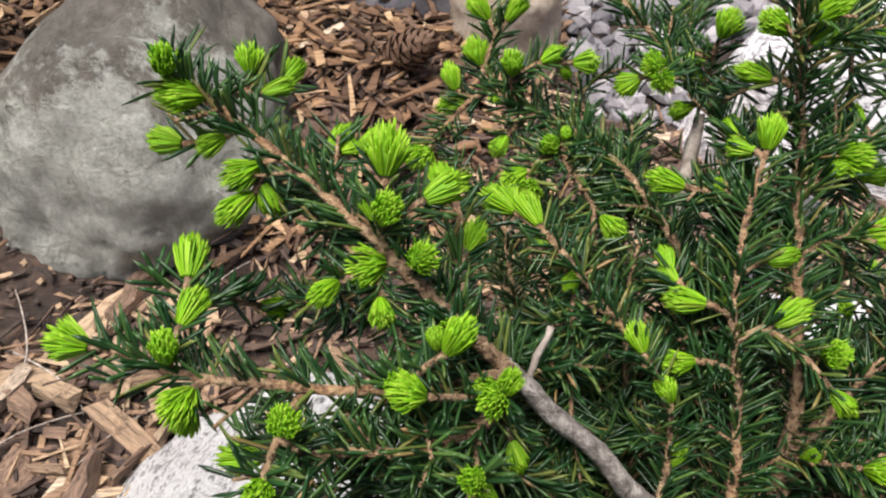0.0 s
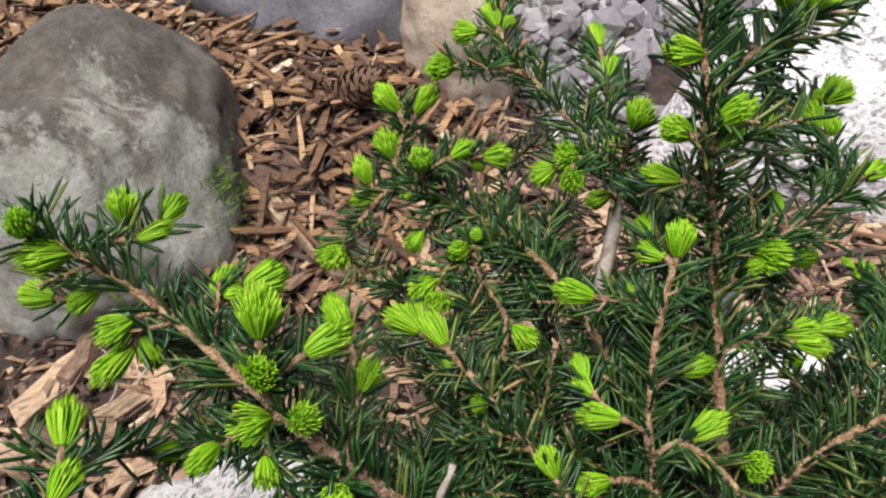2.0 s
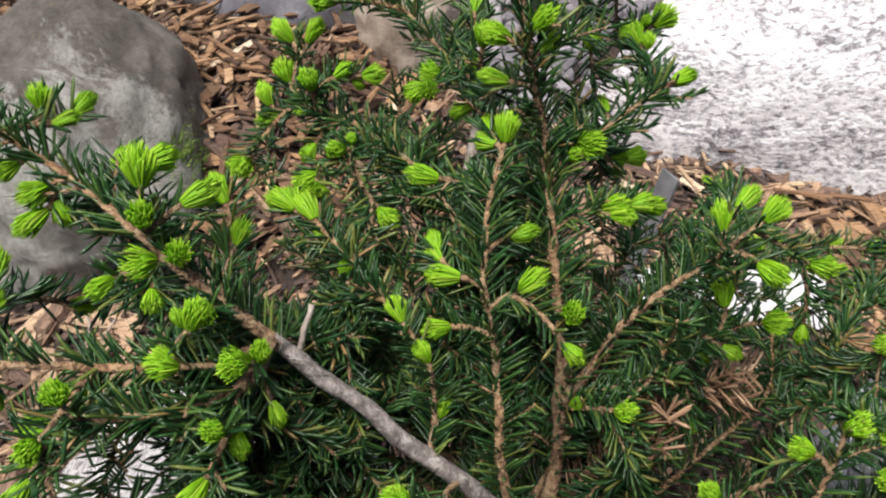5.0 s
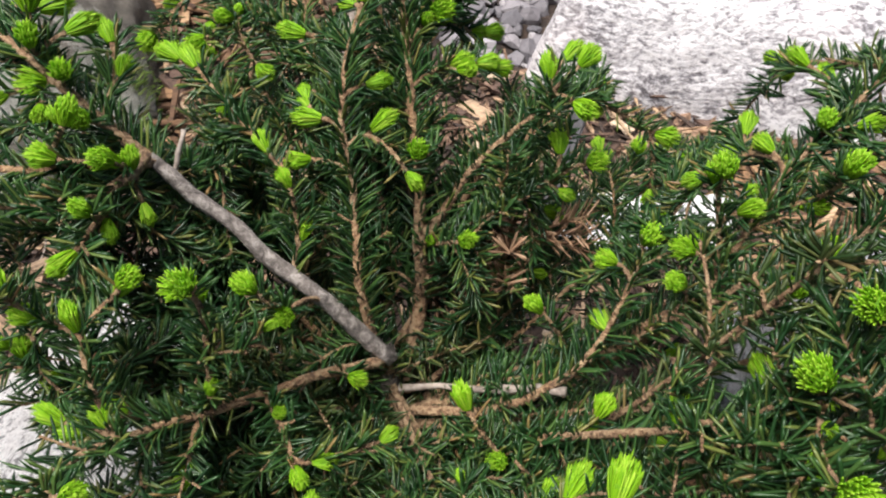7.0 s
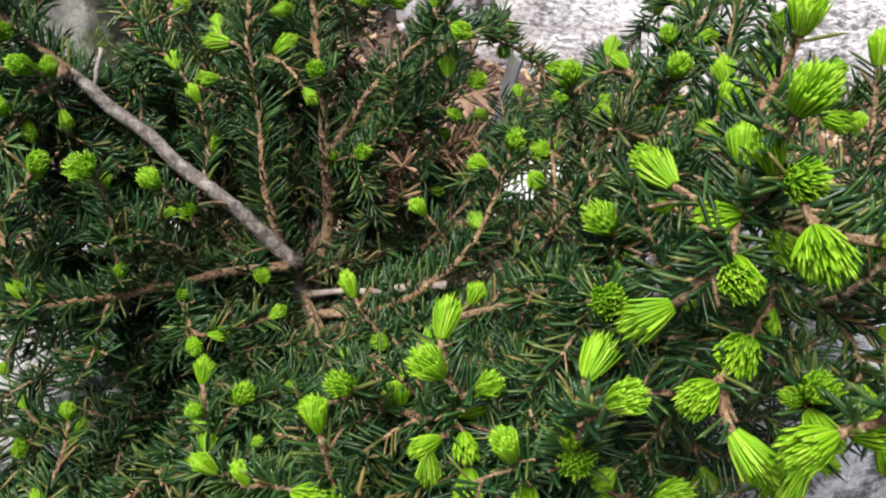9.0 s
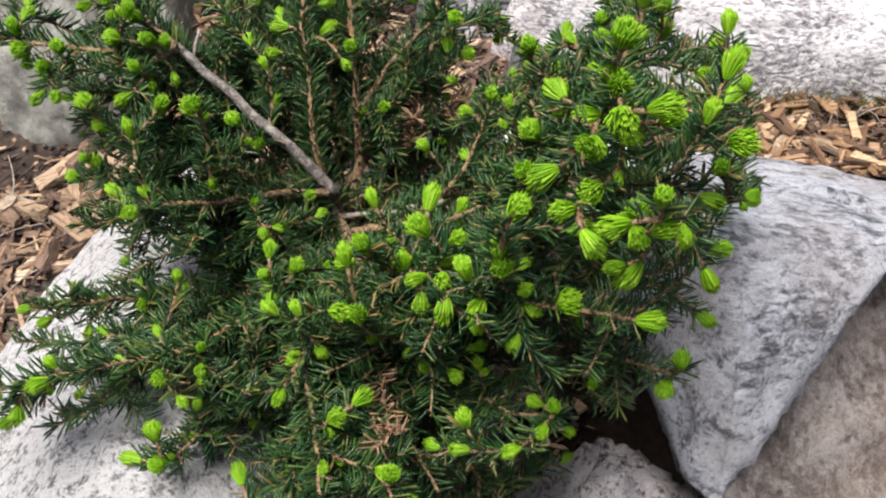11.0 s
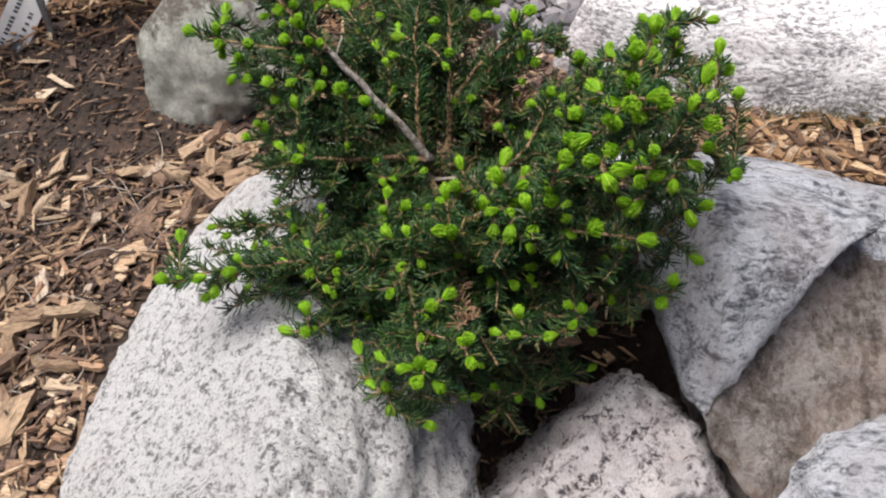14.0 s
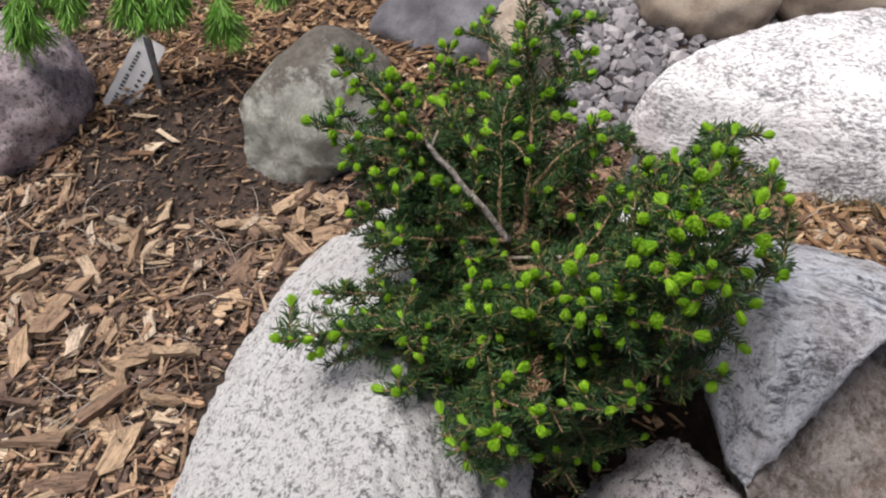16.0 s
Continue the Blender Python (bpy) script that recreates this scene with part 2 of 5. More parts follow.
M_INK = n.done(n.ramp(n.noise(300, 2), (0.3, (0.03, 0.03, 0.035)), (0.7, (0.10, 0.10, 0.11))), 0.6)
n = Nodes("stake_metal")
M_STAKE = n.done(n.ramp(n.noise(60, 4), (0.3, (0.15, 0.15, 0.16)), (0.7, (0.30, 0.30, 0.31))), 0.6)
n.b.inputs["Metallic"].default_value = 0.5


# ---- builders ----
def mesh(name, verts, faces, material, smooth=True):
    me = bpy.data.meshes.new(name)
    me.from_pydata([tuple(v) for v in verts], [], faces)
    me.materials.append(material)
    if smooth:
        me.polygons.foreach_set("use_smooth", np.ones(len(me.polygons), bool))
    me.update()
    return me


def part(name, me, parent, label="", kind=""):
    ob = new(name, me)
    ob.parent = parent
    return tagged(ob, label, kind=kind)


def smoothstep(a, b, x):
    u = min(1.0, max(0.0, (x - a) / (b - a)))
    return u * u * (3 - 2 * u)


def height(x, y):
    """The bed's height: a low mound behind, a hollow between the front rocks."""
    z = 0.10 * smoothstep(0.28, 0.62, y) * math.exp(-((x + 0.06) / (0.42 if x < -0.06 else 0.17)) ** 2)
    z += 0.035 * smoothstep(0.35, 0.7, y) * smoothstep(-0.2, -0.5, x)
    z -= 0.025 * smoothstep(0.3, 0.5, x)
    z -= 0.26 * math.exp(-((x - 0.23) / 0.12) ** 2 - ((y + 0.06) / 0.13) ** 2)
    z -= 0.09 * math.exp(-((x - 0.45) / 0.14) ** 2 - ((y + 0.1) / 0.13) ** 2)
    z -= 0.27 * math.exp(-((x - 0.275) / 0.06) ** 2 - ((y - 0.11) / 0.09) ** 2)
    z += 0.05 * math.exp(-((x - 0.09) / 0.1) ** 2 - ((y - 0.13) / 0.1) ** 2)
    z *= 1 - smoothstep(2.5, 6, math.hypot(x, y))
    if abs(x) < 2 and abs(y) < 2:
        z += 0.006 * noise.noise((x * 14, y * 14, 0)) + 0.004 * noise.noise((x * 45, y * 45, 3))
    return z


def tube(paths, sides=6):
    """One mesh of tapered tubes. paths: lists of (place, radius)."""
    verts, faces = [], []
    for path in paths:
        start = len(verts)
        side = Vector((0.31, 0.47, 0.83))
        for i, (p, r) in enumerate(path):
            a, b = path[max(0, i - 1)][0], path[min(len(path) - 1, i + 1)][0]
            t = (b - a).normalized()
            side = (side - t * side.dot(t)).normalized()
            up = t.cross(side)
            for k in range(sides):
                w = 2 * math.pi * k / sides
                rr = r * (1 + 0.2 * noise.noise(p * 210 + Vector((k * 3.1, 0, 0))) + 0.14 * noise.noise(p * 90))
                verts.append(p + (side * math.cos(w) + up * math.sin(w)) * rr)
        for i in range(len(path) - 1):
            for k in range(sides):
                a, b = start + i * sides + k, start + i * sides + (k + 1) % sides
                faces.append((a, b, b + sides, a + sides))
        end = start + (len(path) - 1) * sides
        faces.append(tuple(end + k for k in range(sides)))
        faces.append(tuple(start + k for k in reversed(range(sides))))
    return verts, faces


def needles(seeds, profile=((0.0, 0.75), (0.72, 0.95)), thick=0.7, sides=3):
    """One mesh of needles. seeds: rows of root, way, side, length, width, bend."""
    seeds = [(np.array(a), np.array(b), np.array(c), l, w, q) for a, b, c, l, w, q in seeds]
    root = np.array([s[0] for s in seeds])
    way = np.array([s[1] for s in seeds])
    side = np.array([s[2] for s in seeds])
    length, width, bend = (np.array([s[k] for s in seeds])[:, None] for k in (3, 4, 5))
    side = side - way * np.sum(side * way, 1, keepdims=True)
    side /= np.linalg.norm(side, axis=1, keepdims=True) + 1e-9
    flat = np.cross(way, side)
    rings = []
    for u, w in profile:
        mid = root + way * length * u + flat * bend * length * u * u
        h = width * w * 0.5
        for k in range(sides):
            rings.append(mid + side * h * math.cos(2 * math.pi * k / sides) + flat * h * thick * math.sin(2 * math.pi * k / sides))
    rings.append(root + way * length + flat * bend * length)
    per = len(rings)
    verts = np.stack(rings, 1).reshape(-1, 3)
    pattern = []
    for i in range(len(profile) - 1):
        for k in range(sides):
            a, b = i * sides + k, i * sides + (k + 1) % sides
            pattern.append((a, b, b + sides, a + sides))
    last = (len(profile) - 1) * sides
    pattern += [(last + k, last + (k + 1) % sides, per - 1) for k in range(sides)]
    faces = [tuple(v + per * i for v in f) for i in range(len(seeds)) for f in pattern]
    return verts, faces


def curve_points(points, step):
    """Catmull-Rom through the points, at about that step."""
    p = [Vector(q) for q in points]
    p = [2 * p[0] - p[1], *p, 2 * p[-1] - p[-2]]
    out = []
    for a, b, c, d in zip(p, p[1:], p[2:], p[3:]):
        k = max(2, round((c - b).length / step))
        for i in range(k):
            u = i / k
            out.append(0.5 * (2 * b + (c - a) * u + (2 * a - 5 * b + 4 * c - d) * u * u + (3 * b - a - 3 * c + d) * u ** 3))
    return [*out, p[-2]]


# ---- ground ----
def spread(lo, hi, fine, reach):
    """Grid lines: even within lo..hi, wider and wider out to reach."""
    inner = list(np.linspace(lo, hi, fine))
    step, low, high = inner[1] - inner[0], [], []
    a, d = lo, step
    while a > -reach:
        d *= 1.35
        a -= d
        low.append(a)
    b, d = hi, step
    while b < reach:
        d *= 1.35
        b += d
        high.append(b)
    return [*reversed(low), *inner, *high]


gx, gy = spread(-1.3, 1.1, 200, 400), spread(-0.6, 1.6, 180, 400)
ground = new("ground", mesh("ground", [(x, y, height(x, y)) for y in gy for x in gx],
                            [(j * len(gx) + i, j * len(gx) + i + 1, (j + 1) * len(gx) + i + 1, (j + 1) * len(gx) + i)
                             for j in range(len(gy) - 1) for i in range(len(gx) - 1)], M_SOIL))
tagged(ground, "dark brown soil bed covered with wood chip mulch", "ground", kind="structure")


# ---- boulders ----
ROCKS = []


def boulder(centre, radii, turn, seed, material, label, cuts=(), rough=0.07, level=5, shape=None, power=2.6, grain=0.006, faces=(), soft=0.00025, crags=0.0):
    """A rounded rock: a blunt ellipsoid, cut by planes, uneven at three sizes."""
    bm = bmesh.new()
    bmesh.ops.create_icosphere(bm, subdivisions=level, radius=1)
    spin = Matrix.Rotation(radians(turn), 3, "Z")
    shift = Vector((seed * 7.3, seed * 3.1, seed * 5.7))
    size = min(radii)
    planes = [(Vector(c[:3]).normalized(), c[3]) for c in cuts]
    for v in bm.verts:
        p = v.co.normalized()
        p = p / (abs(p.x) ** power + abs(p.y) ** power + abs(p.z) ** power) ** (1 / power)
        p = p * (1 + rough * 1.6 * noise.noise(p * 1.1 + shift) + rough * noise.noise(p * 2.3 + shift))
        for nrm, d in planes:
            over = p.dot(nrm) - d
            p = p - nrm * 0.46 * (over + math.sqrt(over * over + 0.006))
        q = Vector((p.x * radii[0], p.y * radii[1], p.z * radii[2]))
        out = p.normalized()
        q += out * (size * 0.05 * noise.noise(q * 22 + shift) + grain * (noise.noise(q * 60 + shift) + 0.5 * noise.noise(q * 150 + shift)))
        q = spin @ q + Vector(centre)
        for at, nrm in faces:
            nrm = Vector(nrm).normalized()
            over = (q - Vector(at)).dot(nrm) + 0.004 * noise.noise(q * 30 + shift)
            q = q - nrm * 0.48 * (over + math.sqrt(over * over + soft))
        if crags:
            near, spots = noise.voronoi(q * 42 + shift + noise.noise_vector(q * 60) * 0.25)
            small = noise.voronoi(q * 110 + shift)
            q += spin @ out * crags * (0.9 * noise.noise(spots[0] * 3.7) + 0.7 * (near[0] - 0.45) + 0.14 * noise.noise(small[1][0] * 3.3))
        v.co = (shape(q) if shape else q) - Vector(centre)
    me = bpy.data.meshes.new("boulder")
    bm.to_mesh(me)
    bm.free()
    me.materials.append(material)
    me.polygons.foreach_set("use_smooth", np.ones(len(me.polygons), bool))
    ob = new("boulder", me)
    ob.location = centre
    ROCKS.append((centre, radii, radians(turn)))
    return tagged(ob, label, "rock", "rocks round the shrub")


def in_rock(x, y, grow=1.0):
    for c, r, a in ROCKS:
        dx, dy = x - c[0], y - c[1]
        u, v = dx * math.cos(a) + dy * math.sin(a), -dx * math.sin(a) + dy * math.cos(a)
        if (u / (r[0] * grow)) ** 2 + (v / (r[1] * grow)) ** 2 < 1:
            return True
    return False


boulder((-0.055, -0.006, 0.0), (0.178, 0.31, 0.168), 14, 1, M_GRANITE, "pale speckled granite boulder under the shrub's low branches",
        cuts=((-0.75, 0.1, 0.65, 0.83), (0.7, -0.3, 0.5, 0.86), (0, 0.15, 1, 0.95)), faces=(((-0.105, 0.13, 0.112), (-0.6, 0.2, 0.76)), ((-0.103, -0.1, 0.208), (-0.862, 0.02, 0.506)), ((-0.155, 0.0, 0.086), (-0.48, -0.12, 0.87))), level=6, grain=0.008, crags=0.007)
boulder((-0.22, 0.52, 0.06), (0.115, 0.12, 0.137), 10, 2, M_OLIVE, "smooth olive grey boulder with pale patches standing in mulch",
        cuts=((-0.5, -0.8, 0.2, 0.88), (0.25, -0.85, -0.5, 0.8)), faces=(((-0.263, 0.451, 0.186), (-0.654, 0.106, 0.749)),), power=2.3, grain=0.007)
boulder((-0.745, 0.535, 0.07), (0.13, 0.13, 0.135), 0, 3, M_PURPLE, "rounded purple grey speckled boulder beside the plant label", power=2.3)


def ledge_line(p):
    return min(0.112, 0.028 + 0.80 * (p.x - 0.329)) + 0.004 * noise.noise(p * 34)


def ledge(p):
    """The front of the rock is broken away under a slanting ledge."""
    nrm = Vector((0.44, -0.56, 0.70)).normalized()
    over = (p - Vector((0.40, 0.054, 0.025))).dot(nrm) + 0.004 * noise.noise(p * 26) + 0.0015 * noise.noise(p * 90)
    if p.y < 0.2:
        p = p - nrm * over * smoothstep(0.002, -0.005, p.z - ledge_line(p)) * smoothstep(-0.085, -0.05, over)
    return p


slab = boulder((0.50, 0.12, -0.02), (0.235, 0.21, 0.25), 6, 4, M_GREYROCK, "grey weathered boulder with a ledge over a broken brown face",
               faces=(((0.403, 0.104, 0.149), (0.24, 0.387, 0.878)), ((0.300, 0.01, 0.035), (-0.93, -0.1, -0.36)), ((0.318, 0.019, 0.066), (-0.8, -0.5, 0.33)), ((0.346, 0.021, 0.089), (0.56, -0.79, 0.24)), ((0.359, 0.04, 0.127), (0.36, -0.51, 0.79))), level=6, shape=ledge, soft=0.0003, crags=0.005)
slab.data.materials.append(M_FACE)
for f in slab.data.polygons:
    c = f.center + Vector((0.50, 0.12, -0.02))
    if c.z < ledge_line(c) and c.y < 0.16 and c.x > 0.325:
        f.material_index = 1
boulder((0.245, -0.035, -0.10), (0.112, 0.112, 0.165), 20, 5, M_PINK, "small pinkish speckled granite rock filling a gap",
        faces=(((0.253, 0.0, 0.036), (-0.70, 0.45, 0.5)), ((0.258, 0.0, 0.042), (0.55, 0.5, 0.62)), ((0.255, -0.03, 0.034), (0.12, -0.12, 1.0)), ((0.213, -0.05, 0.029), (-0.62, -0.2, 0.75)), ((0.302, -0.01, 0.026), (0.85, 0.05, 0.45))), grain=0.009, rough=0.1, soft=0.00004, level=6, crags=0.019)
boulder((0.495, -0.035, -0.082), (0.105, 0.08, 0.078), 30, 11, M_GREYROCK, "pale blue grey stone at the foot of the broken rock", crags=0.005)
boulder((0.57, 0.682, -0.002), (0.42, 0.22, 0.138), 0, 6, M_BANDED, "long white and grey banded gneiss boulder",
        cuts=((-0.1, -0.75, 0.7, 0.95),), faces=(((0.33, 0.70, 0.08), (-0.6, 0.75, 0.25)), ((0.235, 0.564, 0.0), (-0.21, -0.95, 0.2)), ((0.21, 0.6, 0.03), (-0.9, 0.1, 0.4))), level=6, power=3.4)
ROCKS[-1] = ((0.58, 0.70, 0.0), (0.39, 0.155, 0.138), 0.0)
boulder((-0.06, 0.79, 0.07), (0.14, 0.12, 0.11), -20, 7, M_SLATE, "smooth slate grey boulder half behind the others")
boulder((0.052, 0.69, 0.085), (0.046, 0.08, 0.10), 5, 8, M_TAN, "tan fieldstone upright behind the shrub")
boulder((0.36, 1.06, 0.04), (0.12, 0.10, 0.08), 5, 9, M_TAN, "pale tan fieldstone in the rear border row", level=4)
boulder((0.62, 1.12, 0.05), (0.14, 0.10, 0.10), -4, 10, M_TAN, "broad tan fieldstone in the rear border row", level=4)


# ---- the dwarf spruce ----
spruce = tagged(new("dwarf_spruce"), "dwarf spruce shrub with dark needles and bright green new shoots", "shrub")
spruce.location = (0.095, 0.118, 0.03)
BASE = Vector(spruce.location)
rng = random.Random(5)


def brush(seed, n_needles, open_angle, flare=0.0, width=0.00085):
    """A fresh shoot: a bunch of soft fine needles, narrow at the foot, round-topped, growing along z, 10 mm long."""
    r = random.Random(seed)
    seeds = []
    spread_at = radians(open_angle)
    for i in range(n_needles):
        u = ((i + 0.5) / n_needles) ** 0.5
        a = i * 2.39996 + r.uniform(-0.2, 0.2)
        lean = spread_at * u + r.uniform(-0.07, 0.07)
        ring = Vector((math.cos(a), math.sin(a), 0))
        way = Vector((0, 0, 1)) * math.cos(lean) + ring * math.sin(lean)
        root = ring * (0.0016 * u) + Vector((0, 0, 0.0002 + 0.0022 * (1 - u)))
        seeds.append((root, way, Vector((-ring.y, ring.x, 0)), r.uniform(0.0080, 0.0108) * (1 - 0.16 * u * u), width * r.uniform(0.85, 1.1), (0.2 - flare) * u + r.uniform(-0.05, 0.05)))
    v, f = needles(seeds, ((0.0, 0.8), (0.4, 1.0), (0.85, 0.8)), 0.85, 3)
    v, f = [tuple(x) for x in v], list(f)
    o, n_outer = len(v), len(f)
    rings = []
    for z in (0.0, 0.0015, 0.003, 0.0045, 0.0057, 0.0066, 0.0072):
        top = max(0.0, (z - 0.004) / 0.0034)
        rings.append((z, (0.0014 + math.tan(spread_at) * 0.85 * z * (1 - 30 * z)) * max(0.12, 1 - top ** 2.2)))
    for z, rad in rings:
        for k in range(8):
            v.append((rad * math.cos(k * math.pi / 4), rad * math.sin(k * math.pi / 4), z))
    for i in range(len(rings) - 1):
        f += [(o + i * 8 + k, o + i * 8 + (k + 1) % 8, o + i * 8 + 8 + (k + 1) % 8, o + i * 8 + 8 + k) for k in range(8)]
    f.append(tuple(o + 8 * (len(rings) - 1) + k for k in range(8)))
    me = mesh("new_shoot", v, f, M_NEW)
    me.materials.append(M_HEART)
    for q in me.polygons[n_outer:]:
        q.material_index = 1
    return me, np.array([tuple(p) for p in v]), f


TIGHT = [brush(1, 150, 29), brush(2, 140, 34), brush(3, 150, 26), brush(4, 130, 38, 0.1), brush(6, 150, 31)]
LOOSE = [brush(5, 155, 31, 0.03), brush(7, 155, 29), brush(8, 160, 27), brush(9, 145, 34, 0.05), brush(10, 155, 25)]


def shoot_pose(place, way, size):
    turn = way.to_track_quat("Z", "Y").to_matrix().to_4x4() @ Matrix.Rotation(rng.uniform(0, 6.28), 4, "Z")
    return Matrix.Translation(place - BASE) @ turn @ Matrix.Diagonal((size * rng.uniform(0.92, 1.1), size * rng.uniform(0.92, 1.1), size * rng.uniform(0.95, 1.2), 1))


def shoots(buds, r, parent, kinds):
    """The shoots at the twig ends as parts of their own, the small ones between them joined."""
    verts, faces = [], []
    for p, way, size, main in buds:
        way = (way + Vector((r.gauss(0, 0.12), r.gauss(0, 0.12), r.gauss(0.04, 0.1)))).normalized()
        me, v, f = kinds[rng.randrange(5)]
        m = shoot_pose(p, way, size)
        if main:
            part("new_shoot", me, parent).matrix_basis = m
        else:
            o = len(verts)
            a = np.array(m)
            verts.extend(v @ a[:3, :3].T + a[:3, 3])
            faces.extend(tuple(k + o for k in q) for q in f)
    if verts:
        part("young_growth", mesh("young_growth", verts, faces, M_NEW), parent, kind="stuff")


def clothe(path, seeds, r, density=1100, length=0.0112):
    """Needles round a twig, swept forward, fewer below."""
    odd = 0
    for (a, ra), (b, rb) in zip(path, path[1:]):
        odd += 1
        d = b - a
        if d.length < 1e-6:
            continue
        t = d.normalized()
        flat = t.cross(Vector((0, 0, 1)))
        flat = flat.normalized() if flat.length > 0.2 else Vector((1, 0, 0))
        up = flat.cross(t)
        count = d.length * density
        total = int(count) + (r.random() < count % 1)
        for n_at in range(total):
            w = r.gauss(0.2, 0.42)
            if r.random() < 0.26:
                w = r.uniform(0.8, 1.57)
            if (n_at + odd) % 2:
                w = math.pi - w
            out = flat * math.cos(w) + up * math.sin(w)
            lean = radians(r.gauss(54, 7))
            way = t * math.cos(lean) + out * math.sin(lean) + Vector((0, 0, 0.10))
            way.normalize()
            place = a + d * ((n_at + r.random() * 0.6) / max(1, total)) + out * ra * 0.8
            if not clear(place + way * length * 0.6, 7, 0.42) or shades(place + way * length * 0.6) or shades(place + way * length):
                continue
            seeds.append((place - BASE, way, t.cross(out), length * r.uniform(0.8, 1.08), r.uniform(0.0014, 0.00185), r.uniform(-0.14, 0.0)))


def bend_path(a, ctrl, b, r0, r1, step=0.0035):
    k = max(3, round((b - a).length / step))
    out = []
    for i in range(k + 1):
        u = i / k
        out.append((a * (1 - u) ** 2 + ctrl * 2 * u * (1 - u) + b * u * u, r0 + (r1 - r0) * u))
    return out


OPEN = [(Vector((0.1, 0.115, 0.185)), Vector((0.012, 0.141, 0.288)), 0.016), (Vector((0.092, 0.135, 0.2)), Vector((0.086, 0.168, 0.275)), 0.007),
        (Vector((0.098, 0.135, 0.19)), Vector((0.113, 0.195, 0.285)), 0.007), (Vector((0.09, 0.112, 0.192)), Vector((0.045, 0.076, 0.218)), 0.011),
        (Vector((0.112, 0.113, 0.172)), Vector((0.164, 0.084, 0.204)), 0.011),
        (Vector((-0.008, 0.15, 0.305)), Vector((-0.052, 0.178, 0.334)), 0.006), (Vector((-0.02, 0.127, 0.29)), Vector((-0.065, 0.124, 0.3)), 0.006),
        (Vector((0.155, 0.17, 0.14)), Vector((0.225, 0.19, 0.14)), 0.02)]
SIGHT = [Vector((0.05, -0.66, 0.75)).normalized(), Vector((0.14, -0.79, 0.6)).normalized()]


def clear(p, only=8, share=1.0):
    """Whether a place leaves the bare stems in the shrub's open heart in sight."""
    for a, b, reach in OPEN[:only]:
        u = min(1.0, max(0.0, (p - a).dot(b - a) / (b - a).length_squared))
        v = p - a.lerp(b, u)
        for up in SIGHT:
            h = v.dot(up)
            if 0.003 < h < 0.16 and (v - up * h).length < reach * share:
                return False
    return True


ALL_TIPS, PLANS, SHOOT_CELLS = [], [], {}
OPEN_SIDE = Vector((0.08, -0.74, 0.67)).normalized()
ACROSS = Vector((1, 0.1, 0)).cross(OPEN_SIDE).normalized()
ALONG = OPEN_SIDE.cross(ACROSS)


def plan(name, points, tips, **habit):
    PLANS.append((name, points, tips, habit))
    for x, y, z, size in tips:
        p = Vector((x, y, z))
        u, v = p.dot(ACROSS), p.dot(ALONG)
        for i in range(math.floor((u - 0.006) / 0.006), math.floor((u + 0.006) / 0.006) + 1):
            for j in range(math.floor((v - 0.006) / 0.006), math.floor((v + 0.006) / 0.006) + 1):
                SHOOT_CELLS.setdefault((i, j), []).append((u, v, p.dot(OPEN_SIDE), 0.0046 * size * habit.get("wide", 1.0)))


def shades(p):
    """Whether an old needle at p would stand in the light of a new shoot: those have died back."""
    u, v, h = p.dot(ACROSS), p.dot(ALONG), p.dot(OPEN_SIDE)
    for a, b, c, reach in SHOOT_CELLS.get((math.floor(u / 0.006), math.floor(v / 0.006)), ()):
        if 0.002 < h - c < 0.05 and (u - a) ** 2 + (v - b) ** 2 < reach * reach:
            return True
    return False


